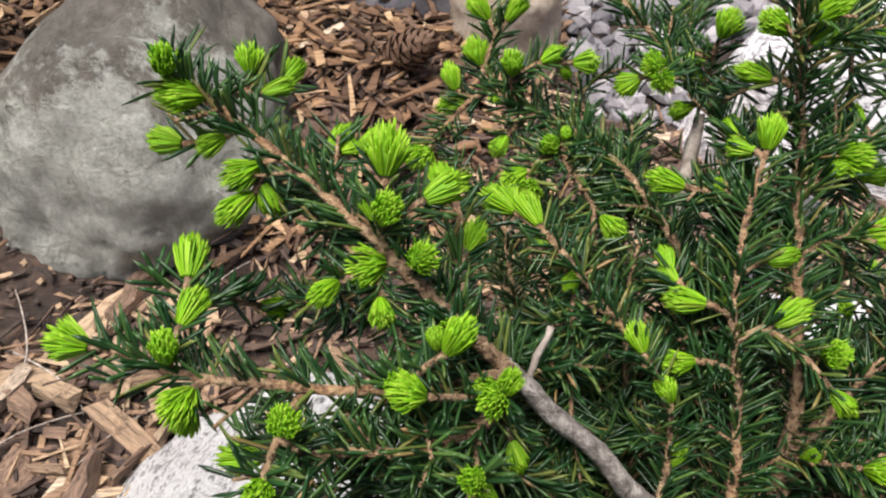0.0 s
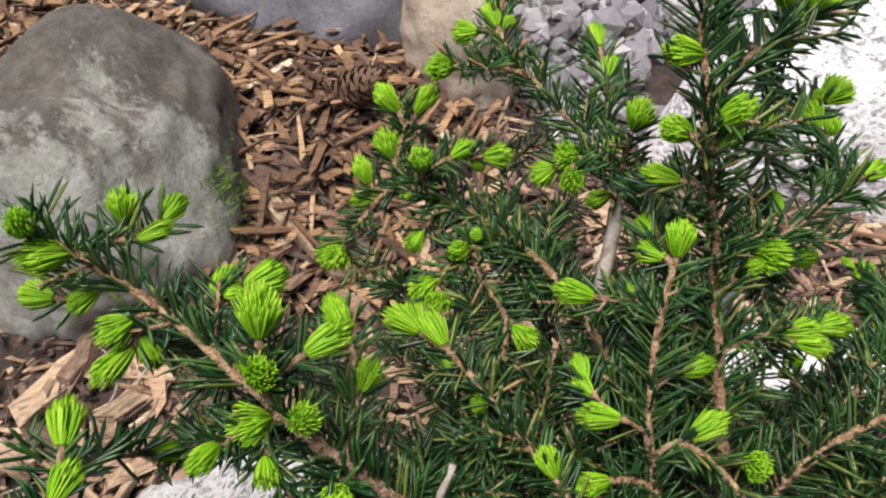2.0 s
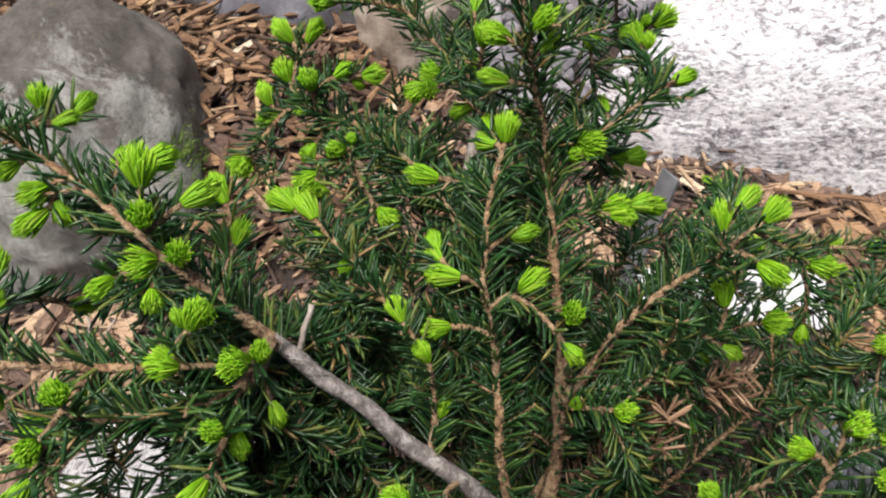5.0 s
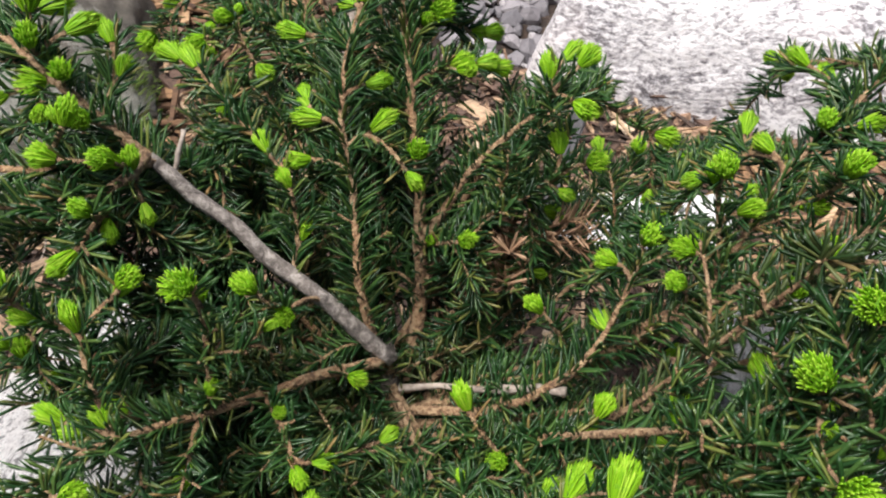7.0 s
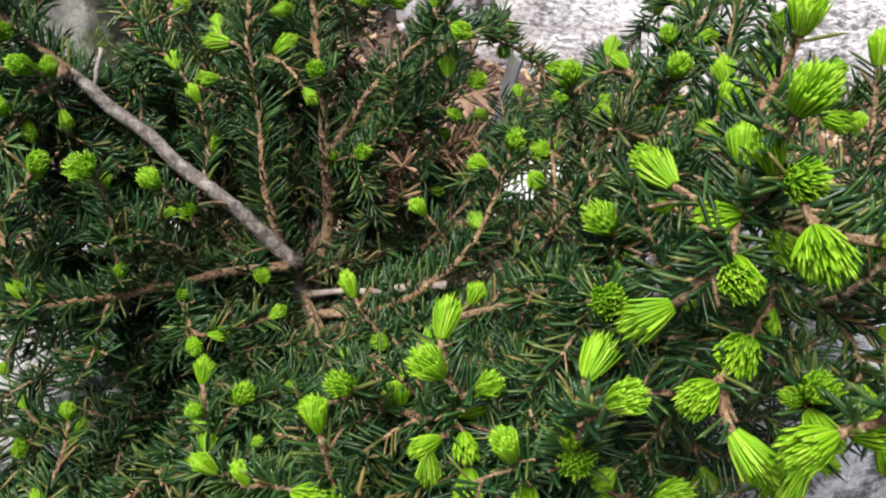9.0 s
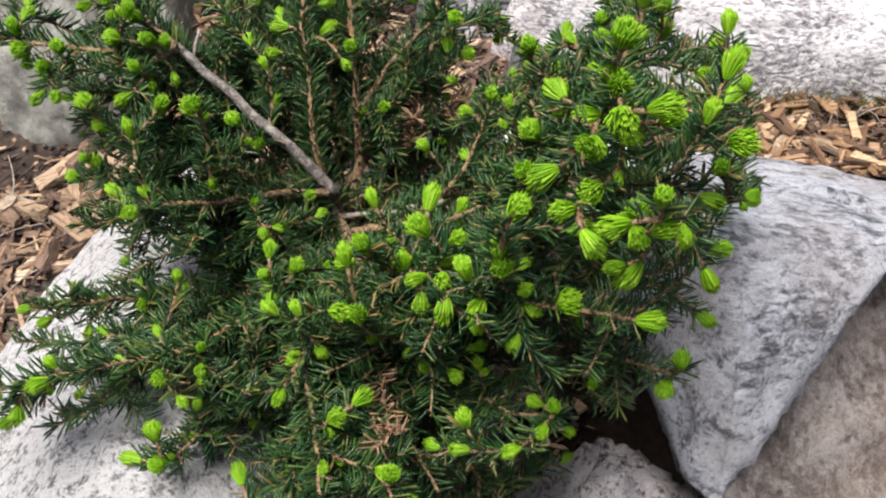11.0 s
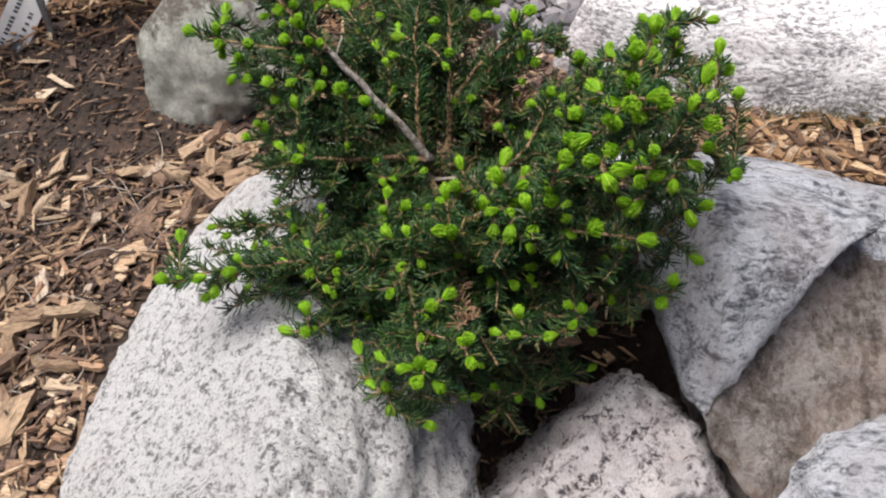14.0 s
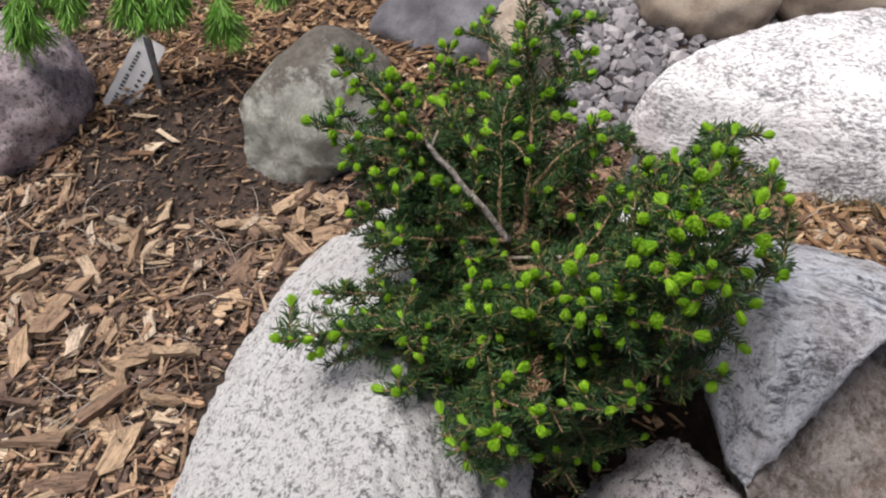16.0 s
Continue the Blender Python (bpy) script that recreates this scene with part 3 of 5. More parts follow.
def limb(name, points, tips, thick=0.0024, bare=0.0, grey=False, filler=1.0, tip=0.0010, more=3, fresh=0.025, comb=1250, wide=1.0):
    """A limb along the points, with a twig to every tip, side twigs, needles and new shoots."""
    r = random.Random(name)
    line = curve_points(points, 0.004)
    line = [p + Vector((noise.noise(p * 60), noise.noise(p * 60 + Vector((9, 0, 0))), noise.noise(p * 60 + Vector((0, 9, 0))))) * 0.0014 for p in line]
    k = len(line) - 1
    main = [(p, thick + (tip - thick) * (i / k) ** 0.8) for i, p in enumerate(line)]
    nodes = [(p, (line[min(k, i + 1)] - line[max(0, i - 1)]).normalized(), True) for i, p in enumerate(line)]
    twigs, seeds, buds = [], [], []
    sizes = {b[:3]: b[3] for b in tips}
    tips = [b[:3] for b in tips]
    order = sorted(tips, key=lambda b: min((Vector(b) - p).length for p in line))
    for b in order:
        size = sizes[b] * wide
        b = Vector(b)
        best = min(nodes[max(2, int(k * 0.15)):], key=lambda nd: (b - nd[0]).length * (1 + 0.8 * (1 - (b - nd[0]).normalized().dot(nd[1]))))
        a, t = best[0], best[1]
        gap = (b - a).length
        if gap < 0.004:
            buds.append((b - t * 0.0052 * size, t, size, True))
            continue
        ctrl = a + t * gap * 0.35 + Vector((0, 0, -0.05 * gap))
        ctrl = ctrl.lerp((a + b) / 2, 0.35)
        way = (b - ctrl).normalized()
        end = b - way * 0.0052 * size
        path = bend_path(a, ctrl, end, min(0.0016, 0.0010 + gap * 0.006), 0.0010)
        twigs.append(path)
        for (p, _), (q, _) in zip(path[1:], path[2:]):
            nodes.append((p, (q - p).normalized(), False))
        buds.append((end, (way + Vector((0, 0, 0.12))).normalized(), size, True))
        if r.random() < 0.1:
            aside = way.cross(Vector((r.uniform(-1, 1), r.uniform(-1, 1), r.uniform(-1, 1)))).normalized()
            buds.append((end - way * r.uniform(0.001, 0.006) + aside * 0.002, (way * 0.8 + aside).normalized(), 0.5, False))
    ALL_TIPS.extend(Vector(b) for b in tips)
    # more twigs below and between the tips, most without new growth
    for b in [Vector(b) for b in tips for _ in range(more)]:
        hub = Vector((0.1, 0.1, 0.12))
        e = b.lerp(hub, r.uniform(0.12, 0.45)) + Vector((r.gauss(0, 0.011), r.gauss(0, 0.011), r.gauss(-0.009, 0.008)))
        if not clear(e) or e.z < 0.06:
            continue
        a, t, _ = min(nodes[max(2, int(k * 0.12)):], key=lambda nd: (e - nd[0]).length * (1 + 0.8 * (1 - (e - nd[0]).normalized().dot(nd[1]))))
        gap = (e - a).length
        if gap < 0.008 or gap > 0.07:
            continue
        path = bend_path(a, (a + t * gap * 0.4).lerp((a + e) / 2, 0.4), e, min(0.0011, 0.0006 + gap * 0.005), 0.0005)
        if not all(clear(p) for p, _ in path):
            continue
        twigs.append(path)
        for (p, _), (q, _) in zip(path[1:], path[2:]):
            nodes.append((p, (q - p).normalized(), False))
        if r.random() < fresh:
            buds.append((e, (e - a).normalized(), r.uniform(0.45, 0.65), False))
    # side twigs on the limb and on the longer twigs
    extra = []
    for path, first, gap, reach in [(main, 0.25 + bare, 0.010, 0.024)] + [(p, 0.3, 0.012, 0.016) for p in twigs if len(p) > 5]:
        n_on, turn = len(path), 1
        dist = 0.0
        for i in range(1, n_on - 1):
            dist += (path[i][0] - path[i - 1][0]).length
            if i / n_on < first or dist < gap * r.uniform(0.7, 1.3) / filler:
                continue
            dist, turn = 0.0, -turn
            p = path[i][0]
            t = (path[i + 1][0] - path[i - 1][0]).normalized()
            flat = t.cross(Vector((0, 0, 1)))
            flat = flat.normalized() if flat.length > 0.2 else Vector((1, 0, 0))
            out = flat * turn * r.uniform(0.5, 1) + Vector((0, 0, r.uniform(-0.5, 0.45)))
            way = (t * 0.75 + out.normalized()).normalized()
            size = reach * r.uniform(0.45, 1.0) * (1 - 0.45 * i / n_on)
            end = p + way * size + Vector((0, 0, 0.1 * size))
            if not clear(end):
                continue
            extra.append(bend_path(p, p + way * size * 0.5, end, 0.0006, 0.0005, 0.005))
            if r.random() < 0.012:
                buds.append((end, (end - p).normalized(), r.uniform(0.4, 0.6), False))
    dressed = main[int(k * bare):]
    if dressed:
        clothe(dressed, seeds, r, comb, 0.0138)
    for p in twigs:
        clothe(p, seeds, r, 1300)
    for p in extra:
        clothe(p, seeds, r, 1100, 0.0104)
    wood_paths = [[(p - BASE, rr) for p, rr in path] for path in (main, *twigs, *extra)]
    if grey:
        v, f = tube(wood_paths[:1], 10)
    else:
        v, f = tube(wood_paths, 6)
    branch = part("branch", mesh("branch", v, f, M_BARK if grey else M_TWIG), spruce, "bare grey bark branch" if grey else "")
    if grey:
        v, f = tube(wood_paths[1:], 6)
        part("twig_growth", mesh("twig_growth", v, f, M_TWIG), branch, kind="stuff")
    v, f = needles(seeds)
    part("needles", mesh("needles", v, f, M_NEEDLE), branch, kind="stuff")
    shoots(buds, r, branch, LOOSE if wide > 1 else TIGHT)
    return branch


def inner_limb(name, points, ends, brown=False):
    """A limb inside the crown with needled twigs and no new growth."""
    r = random.Random(name)
    line = curve_points(points, 0.005)
    k = len(line) - 1
    main = [(p, 0.0020 - 0.0011 * i / k) for i, p in enumerate(line)]
    twigs, seeds = [], []
    for e in ends:
        a, t = min(((p, (line[min(k, i + 1)] - line[max(0, i - 1)]).normalized()) for i, p in enumerate(line) if i > k * 0.2),
                   key=lambda nd: (e - nd[0]).length * (1 + 0.8 * (1 - (e - nd[0]).normalized().dot(nd[1]))))
        gap = (e - a).length
        if gap > 0.006:
            twigs.append(bend_path(a, (a + t * gap * 0.4).lerp((a + e) / 2, 0.4), e, 0.0010, 0.0006, 0.005))
    clothe(main[int(k * 0.35):], seeds, r, 700)
    for p in twigs:
        clothe(p, seeds, r, 950, 0.0108)
    v, f = tube([[(p - BASE, rr) for p, rr in path] for path in (main, *twigs)], 5)
    branch = part("branch", mesh("branch", v, f, M_TWIG), spruce)
    v, f = needles(seeds)
    part("needles", mesh("needles", v, f, M_BROWN if brown else M_INNER if r.random() < 0.4 else M_NEEDLE), branch, kind="stuff")


v, f = tube([[(p - BASE, 0.0085 - 0.0035 * i / 30) for i, p in enumerate(curve_points([(0.097, 0.112, 0.03), (0.096, 0.112, 0.09), (0.092, 0.12, 0.14), (0.092, 0.124, 0.19)], 0.006))]], 12)
part("trunk", mesh("trunk", v, f, M_BARK), spruce, "dark grey woody trunk")
plan("grey", [(0.096, 0.116, 0.19), (0.07, 0.122, 0.224), (0.042, 0.131, 0.254), (0.016, 0.14, 0.283)], [(0.063, 0.092, 0.245, 0.86), (0.053, 0.094, 0.261, 0.83), (0.067, 0.136, 0.246, 0.66), (0.063, 0.143, 0.267, 0.68), (0.054, 0.154, 0.276, 0.78), (0.017, 0.190, 0.295, 0.90), (0.025, 0.187, 0.294, 0.90), (0.019, 0.193, 0.292, 0.88)], thick=0.0037, tip=0.0027, bare=0.97, grey=True)
plan("fork", [(0.018, 0.139, 0.281), (0, 0.146, 0.298), (-0.016, 0.154, 0.314), (-0.04, 0.172, 0.325), (-0.066, 0.18, 0.345)], [(-0.014, 0.149, 0.329, 0.96), (-0.013, 0.158, 0.338, 0.94), (-0.005, 0.144, 0.317, 0.78), (-0.000, 0.160, 0.326, 1.02), (-0.029, 0.140, 0.311, 0.84), (-0.019, 0.148, 0.310, 0.96), (-0.067, 0.177, 0.351, 0.89), (0.008, 0.164, 0.305, 0.71), (-0.063, 0.176, 0.341, 0.98), (-0.058, 0.173, 0.329, 0.72), (-0.028, 0.180, 0.325, 0.81), (-0.018, 0.184, 0.321, 1.00), (-0.044, 0.189, 0.334, 0.70), (-0.050, 0.194, 0.341, 0.73), (-0.071, 0.177, 0.327, 0.86), (-0.000, 0.182, 0.309, 0.82), (-0.041, 0.199, 0.334, 0.80), (0.002, 0.130, 0.307, 0.87), (0.002, 0.176, 0.314, 0.86), (-0.015, 0.139, 0.304, 0.70), (-0.046, 0.168, 0.316, 0.80), (-0.050, 0.168, 0.324, 0.83), (-0.052, 0.163, 0.318, 0.91)], thick=0.0026, comb=1600)
plan("left_arm", [(0.018, 0.139, 0.281), (-0.012, 0.128, 0.289), (-0.05, 0.122, 0.298), (-0.08, 0.127, 0.304)], [(0.004, 0.120, 0.316, 0.90), (-0.063, 0.150, 0.311, 1.01), (-0.048, 0.158, 0.284, 0.85), (-0.060, 0.135, 0.310, 0.84), (-0.011, 0.121, 0.298, 0.80), (-0.088, 0.128, 0.305, 0.91), (-0.060, 0.115, 0.300, 0.87), (-0.038, 0.091, 0.301, 0.87), (-0.046, 0.090, 0.284, 0.82), (-0.029, 0.077, 0.292, 0.80), (-0.064, 0.124, 0.309, 0.88), (-0.038, 0.119, 0.288, 0.84), (-0.060, 0.117, 0.291, 0.77)], thick=0.002, bare=0.15, comb=1600)
plan("crest", [(0.104, 0.226, 0.338), (0.118, 0.24, 0.344), (0.135, 0.256, 0.344), (0.152, 0.27, 0.342)], [(0.129, 0.239, 0.322, 0.81), (0.119, 0.262, 0.336, 0.80), (0.144, 0.272, 0.332, 0.90), (0.169, 0.302, 0.328, 0.90), (0.158, 0.279, 0.342, 0.92), (0.145, 0.260, 0.352, 0.84)], more=1, thick=0.0014)
plan("crest_low", [(0.111, 0.2, 0.29), (0.122, 0.208, 0.296), (0.138, 0.217, 0.302), (0.158, 0.228, 0.308)], [(0.147, 0.225, 0.276, 0.89), (0.140, 0.224, 0.278, 0.65), (0.119, 0.203, 0.297, 0.66), (0.125, 0.207, 0.299, 0.93), (0.134, 0.229, 0.298, 0.88), (0.160, 0.249, 0.291, 0.81), (0.165, 0.269, 0.310, 1.02), (0.163, 0.231, 0.307, 0.96), (0.123, 0.221, 0.288, 0.87), (0.153, 0.269, 0.306, 0.80), (0.148, 0.250, 0.315, 0.82)], more=0, thick=0.0014)
plan("stem", [(0.094, 0.118, 0.18), (0.087, 0.127, 0.22), (0.086, 0.15, 0.256), (0.085, 0.173, 0.286), (0.093, 0.196, 0.306)], [(0.110, 0.140, 0.265, 0.78), (0.098, 0.177, 0.285, 0.86), (0.071, 0.168, 0.277, 1.00), (0.100, 0.162, 0.275, 0.96), (0.068, 0.179, 0.276, 0.68), (0.067, 0.152, 0.269, 0.89), (0.085, 0.195, 0.295, 0.67), (0.066, 0.193, 0.300, 0.95), (0.068, 0.185, 0.277, 0.74), (0.088, 0.202, 0.306, 0.79), (0.096, 0.202, 0.312, 0.99), (0.090, 0.215, 0.303, 0.78)], thick=0.0026, bare=0.02, comb=1600)
plan("leader", [(0.1, 0.125, 0.165), (0.108, 0.143, 0.192), (0.111, 0.157, 0.232), (0.11, 0.187, 0.27), (0.109, 0.209, 0.299), (0.104, 0.218, 0.332), (0.101, 0.242, 0.37)], [(0.131, 0.137, 0.235, 0.83), (0.116, 0.147, 0.226, 0.65), (0.113, 0.155, 0.267, 1.01), (0.142, 0.193, 0.282, 0.82), (0.133, 0.182, 0.285, 0.83), (0.093, 0.216, 0.338, 0.97), (0.093, 0.218, 0.321, 0.83), (0.109, 0.218, 0.342, 1.02), (0.132, 0.188, 0.285, 0.89), (0.096, 0.230, 0.354, 1.01), (0.148, 0.196, 0.276, 0.80), (0.111, 0.222, 0.330, 0.82), (0.128, 0.250, 0.360, 0.83), (0.118, 0.247, 0.376, 0.77)], thick=0.0036, bare=0.15, comb=1600)
plan("back_left", [(0.1, 0.15, 0.21), (0.085, 0.195, 0.25), (0.06, 0.23, 0.278), (0.02, 0.256, 0.29)], [(0.037, 0.174, 0.279, 0.67), (0.051, 0.193, 0.283, 0.78), (0.027, 0.200, 0.292, 0.85), (0.023, 0.209, 0.288, 0.86), (0.034, 0.218, 0.295, 0.81), (0.024, 0.250, 0.305, 0.89), (0.037, 0.252, 0.307, 0.78), (0.020, 0.241, 0.278, 0.74), (-0.009, 0.242, 0.272, 0.87), (0.048, 0.251, 0.305, 0.79), (0.002, 0.261, 0.292, 0.81), (-0.007, 0.237, 0.275, 0.83), (0.012, 0.266, 0.300, 0.88), (0.004, 0.256, 0.283, 0.90), (0.013, 0.275, 0.312, 0.90), (0.025, 0.271, 0.314, 0.88)])
plan("back_top", [(0.112, 0.19, 0.265), (0.095, 0.24, 0.29), (0.06, 0.285, 0.315)], [(0.070, 0.248, 0.306, 0.79), (0.082, 0.243, 0.291, 0.74), (0.088, 0.259, 0.300, 0.67), (0.091, 0.291, 0.310, 0.72), (0.031, 0.268, 0.328, 0.89), (0.041, 0.302, 0.320, 0.88), (0.089, 0.307, 0.313, 0.85), (0.051, 0.305, 0.325, 0.83), (0.058, 0.334, 0.319, 0.90), (0.070, 0.231, 0.310, 0.79), (0.091, 0.247, 0.321, 0.87), (0.064, 0.252, 0.296, 0.87), (0.057, 0.317, 0.331, 0.88)])
plan("back_right", [(0.097, 0.135, 0.175), (0.14, 0.175, 0.225), (0.17, 0.2, 0.25), (0.203, 0.25, 0.235)], [(0.223, 0.202, 0.231, 0.90), (0.215, 0.187, 0.210, 0.70), (0.161, 0.153, 0.199, 0.67), (0.136, 0.198, 0.204, 0.74), (0.207, 0.275, 0.215, 0.70), (0.203, 0.258, 0.212, 0.83), (0.179, 0.205, 0.186, 0.86)], more=1)
plan("right_top", [(0.097, 0.122, 0.15), (0.16, 0.11, 0.19), (0.21, 0.1, 0.235), (0.25, 0.13, 0.272), (0.288, 0.15, 0.298)], [(0.203, 0.098, 0.247, 0.87), (0.154, 0.109, 0.226, 0.80), (0.233, 0.150, 0.261, 0.87), (0.210, 0.106, 0.196, 0.69), (0.240, 0.158, 0.269, 0.85), (0.214, 0.152, 0.229, 0.88), (0.241, 0.140, 0.273, 0.80), (0.249, 0.109, 0.269, 0.87), (0.255, 0.131, 0.289, 0.89), (0.251, 0.096, 0.296, 0.99), (0.281, 0.185, 0.272, 0.80), (0.270, 0.127, 0.289, 0.78), (0.270, 0.191, 0.276, 0.78), (0.282, 0.165, 0.272, 0.87), (0.220, 0.143, 0.255, 0.78), (0.341, 0.143, 0.233, 0.78), (0.286, 0.140, 0.305, 0.81), (0.275, 0.215, 0.260, 0.81), (0.274, 0.206, 0.262, 0.89)], more=2)
plan("right_front", [(0.097, 0.115, 0.14), (0.17, 0.06, 0.19), (0.22, 0.02, 0.26), (0.24, -0.015, 0.33)], [(0.218, -0.002, 0.329, 0.90), (0.213, -0.033, 0.310, 0.96), (0.226, -0.041, 0.330, 0.96), (0.228, -0.046, 0.312, 1.02), (0.230, -0.019, 0.326, 0.94), (0.241, 0.005, 0.331, 0.91), (0.239, -0.016, 0.345, 0.98), (0.248, -0.059, 0.357, 0.92), (0.217, -0.060, 0.314, 0.95), (0.255, 0.031, 0.331, 1.00), (0.237, -0.051, 0.348, 0.98), (0.257, -0.039, 0.339, 0.89), (0.240, -0.021, 0.364, 0.98), (0.230, -0.035, 0.324, 1.01), (0.245, -0.023, 0.322, 0.89), (0.240, -0.035, 0.308, 0.70), (0.256, 0.019, 0.358, 0.84), (0.238, -0.033, 0.350, 0.88), (0.225, -0.069, 0.307, 0.90)], more=2, wide=1.14)
plan("right_mid", [(0.097, 0.115, 0.14), (0.18, 0.05, 0.2), (0.23, 0.01, 0.25), (0.265, -0.02, 0.3)], [(0.124, 0.076, 0.215, 0.81), (0.197, 0.046, 0.213, 0.82), (0.136, 0.060, 0.197, 0.79), (0.283, -0.014, 0.344, 0.94), (0.280, -0.042, 0.260, 0.88), (0.276, -0.022, 0.329, 0.83), (0.290, 0.003, 0.317, 0.84), (0.245, -0.060, 0.281, 0.96), (0.241, -0.025, 0.222, 0.84), (0.267, -0.041, 0.283, 0.84), (0.248, -0.073, 0.331, 0.86), (0.237, -0.061, 0.287, 0.73), (0.281, -0.023, 0.286, 0.77), (0.241, -0.052, 0.303, 0.70), (0.252, -0.068, 0.310, 0.89), (0.243, -0.061, 0.301, 0.92), (0.245, -0.055, 0.309, 0.89), (0.232, -0.076, 0.321, 0.98)], more=2, wide=1.14)
plan("front_low", [(0.095, 0.108, 0.12), (0.13, 0.04, 0.15), (0.155, -0.01, 0.19), (0.165, -0.04, 0.22)], [(0.131, -0.040, 0.244, 0.87), (0.128, -0.032, 0.234, 0.83), (0.182, -0.016, 0.192, 0.68), (0.131, -0.021, 0.206, 0.74), (0.138, -0.004, 0.155, 0.66), (0.169, -0.033, 0.190, 0.71), (0.139, -0.001, 0.186, 0.71), (0.150, -0.009, 0.171, 0.71), (0.125, -0.021, 0.262, 0.82)], more=6, wide=1.14)
plan("right_low", [(0.097, 0.112, 0.12), (0.2, 0.06, 0.15), (0.27, 0.02, 0.2), (0.31, 0.04, 0.23)], [(0.306, 0.070, 0.316, 0.89), (0.298, 0.003, 0.232, 0.90), (0.298, 0.002, 0.184, 0.87), (0.301, 0.022, 0.267, 0.88), (0.330, 0.066, 0.213, 0.87), (0.339, 0.123, 0.248, 0.83), (0.340, 0.106, 0.198, 0.79), (0.327, 0.051, 0.223, 0.92), (0.306, 0.037, 0.256, 0.77)], more=4, wide=1.14)
plan("front", [(0.095, 0.11, 0.13), (0.13, 0.05, 0.17), (0.165, 0, 0.215), (0.19, -0.03, 0.25)], [(0.200, -0.029, 0.292, 1.00), (0.199, -0.062, 0.320, 0.90), (0.251, -0.070, 0.264, 1.00), (0.192, -0.049, 0.287, 0.81), (0.222, -0.050, 0.255, 0.99), (0.199, -0.049, 0.232, 0.69), (0.178, -0.038, 0.266, 0.89), (0.226, -0.039, 0.287, 0.91), (0.195, -0.050, 0.277, 0.88), (0.183, -0.043, 0.249, 0.87), (0.206, -0.042, 0.245, 0.73), (0.204, -0.022, 0.253, 0.71)], more=2, wide=1.14)
plan("front_left", [(0.093, 0.11, 0.13), (0.09, 0.05, 0.165), (0.088, 0, 0.19), (0.1, -0.05, 0.18), (0.11, -0.1, 0.182)], [(0.103, -0.112, 0.190, 0.81), (0.118, -0.112, 0.190, 0.82), (0.112, -0.121, 0.188, 0.87), (0.086, -0.104, 0.163, 0.89), (0.085, -0.102, 0.187, 0.78), (0.073, -0.090, 0.145, 0.87), (0.112, -0.109, 0.191, 0.84), (0.122, -0.111, 0.172, 0.84), (0.057, -0.057, 0.145, 0.85), (0.144, -0.103, 0.187, 0.88), (0.108, -0.077, 0.181, 0.66), (0.087, -0.106, 0.141, 0.78), (0.113, -0.066, 0.172, 0.66), (0.143, -0.092, 0.197, 0.88), (0.137, -0.082, 0.185, 0.83), (0.113, -0.056, 0.191, 0.82), (0.125, -0.045, 0.191, 0.87), (0.134, -0.094, 0.140, 0.81), (0.113, -0.113, 0.132, 0.86)], more=7, wide=1.14)
plan("front_right", [(0.097, 0.108, 0.1), (0.15, 0.03, 0.13), (0.19, -0.03, 0.16), (0.215, -0.045, 0.172)], [(0.210, -0.058, 0.178, 0.66), (0.224, -0.044, 0.156, 0.67), (0.174, -0.055, 0.186, 0.83), (0.217, -0.049, 0.182, 0.72), (0.208, -0.044, 0.182, 0.65), (0.157, -0.056, 0.165, 0.80), (0.196, -0.067, 0.174, 0.78), (0.171, -0.061, 0.169, 0.83), (0.181, -0.021, 0.184, 0.65), (0.214, -0.015, 0.194, 0.66)], more=5, wide=1.14)
plan("left_low", [(0.09, 0.112, 0.14), (0.07, 0.05, 0.168), (0.053, 0.01, 0.188), (0.034, -0.015, 0.198), (-0.01, -0.032, 0.205), (-0.047, -0.048, 0.211)], [(-0.066, -0.049, 0.201, 0.78), (-0.047, -0.052, 0.211, 0.84), (-0.047, -0.052, 0.191, 0.78), (-0.039, -0.054, 0.199, 0.89), (-0.028, -0.043, 0.209, 0.87), (-0.025, -0.032, 0.211, 0.68), (-0.032, -0.034, 0.193, 0.82), (0.005, -0.024, 0.202, 0.70), (-0.016, 0.003, 0.192, 0.75), (0.027, -0.036, 0.201, 0.78), (0.040, -0.050, 0.200, 0.68), (0.018, -0.006, 0.201, 0.65), (0.041, -0.038, 0.183, 0.65), (0.042, -0.024, 0.192, 0.66), (0.041, -0.027, 0.186, 0.69), (0.045, -0.022, 0.205, 0.71), (0.023, 0.017, 0.202, 0.71), (0.025, 0.023, 0.213, 0.66), (-0.076, -0.008, 0.209, 0.88), (-0.075, -0.053, 0.208, 0.85)], more=6)
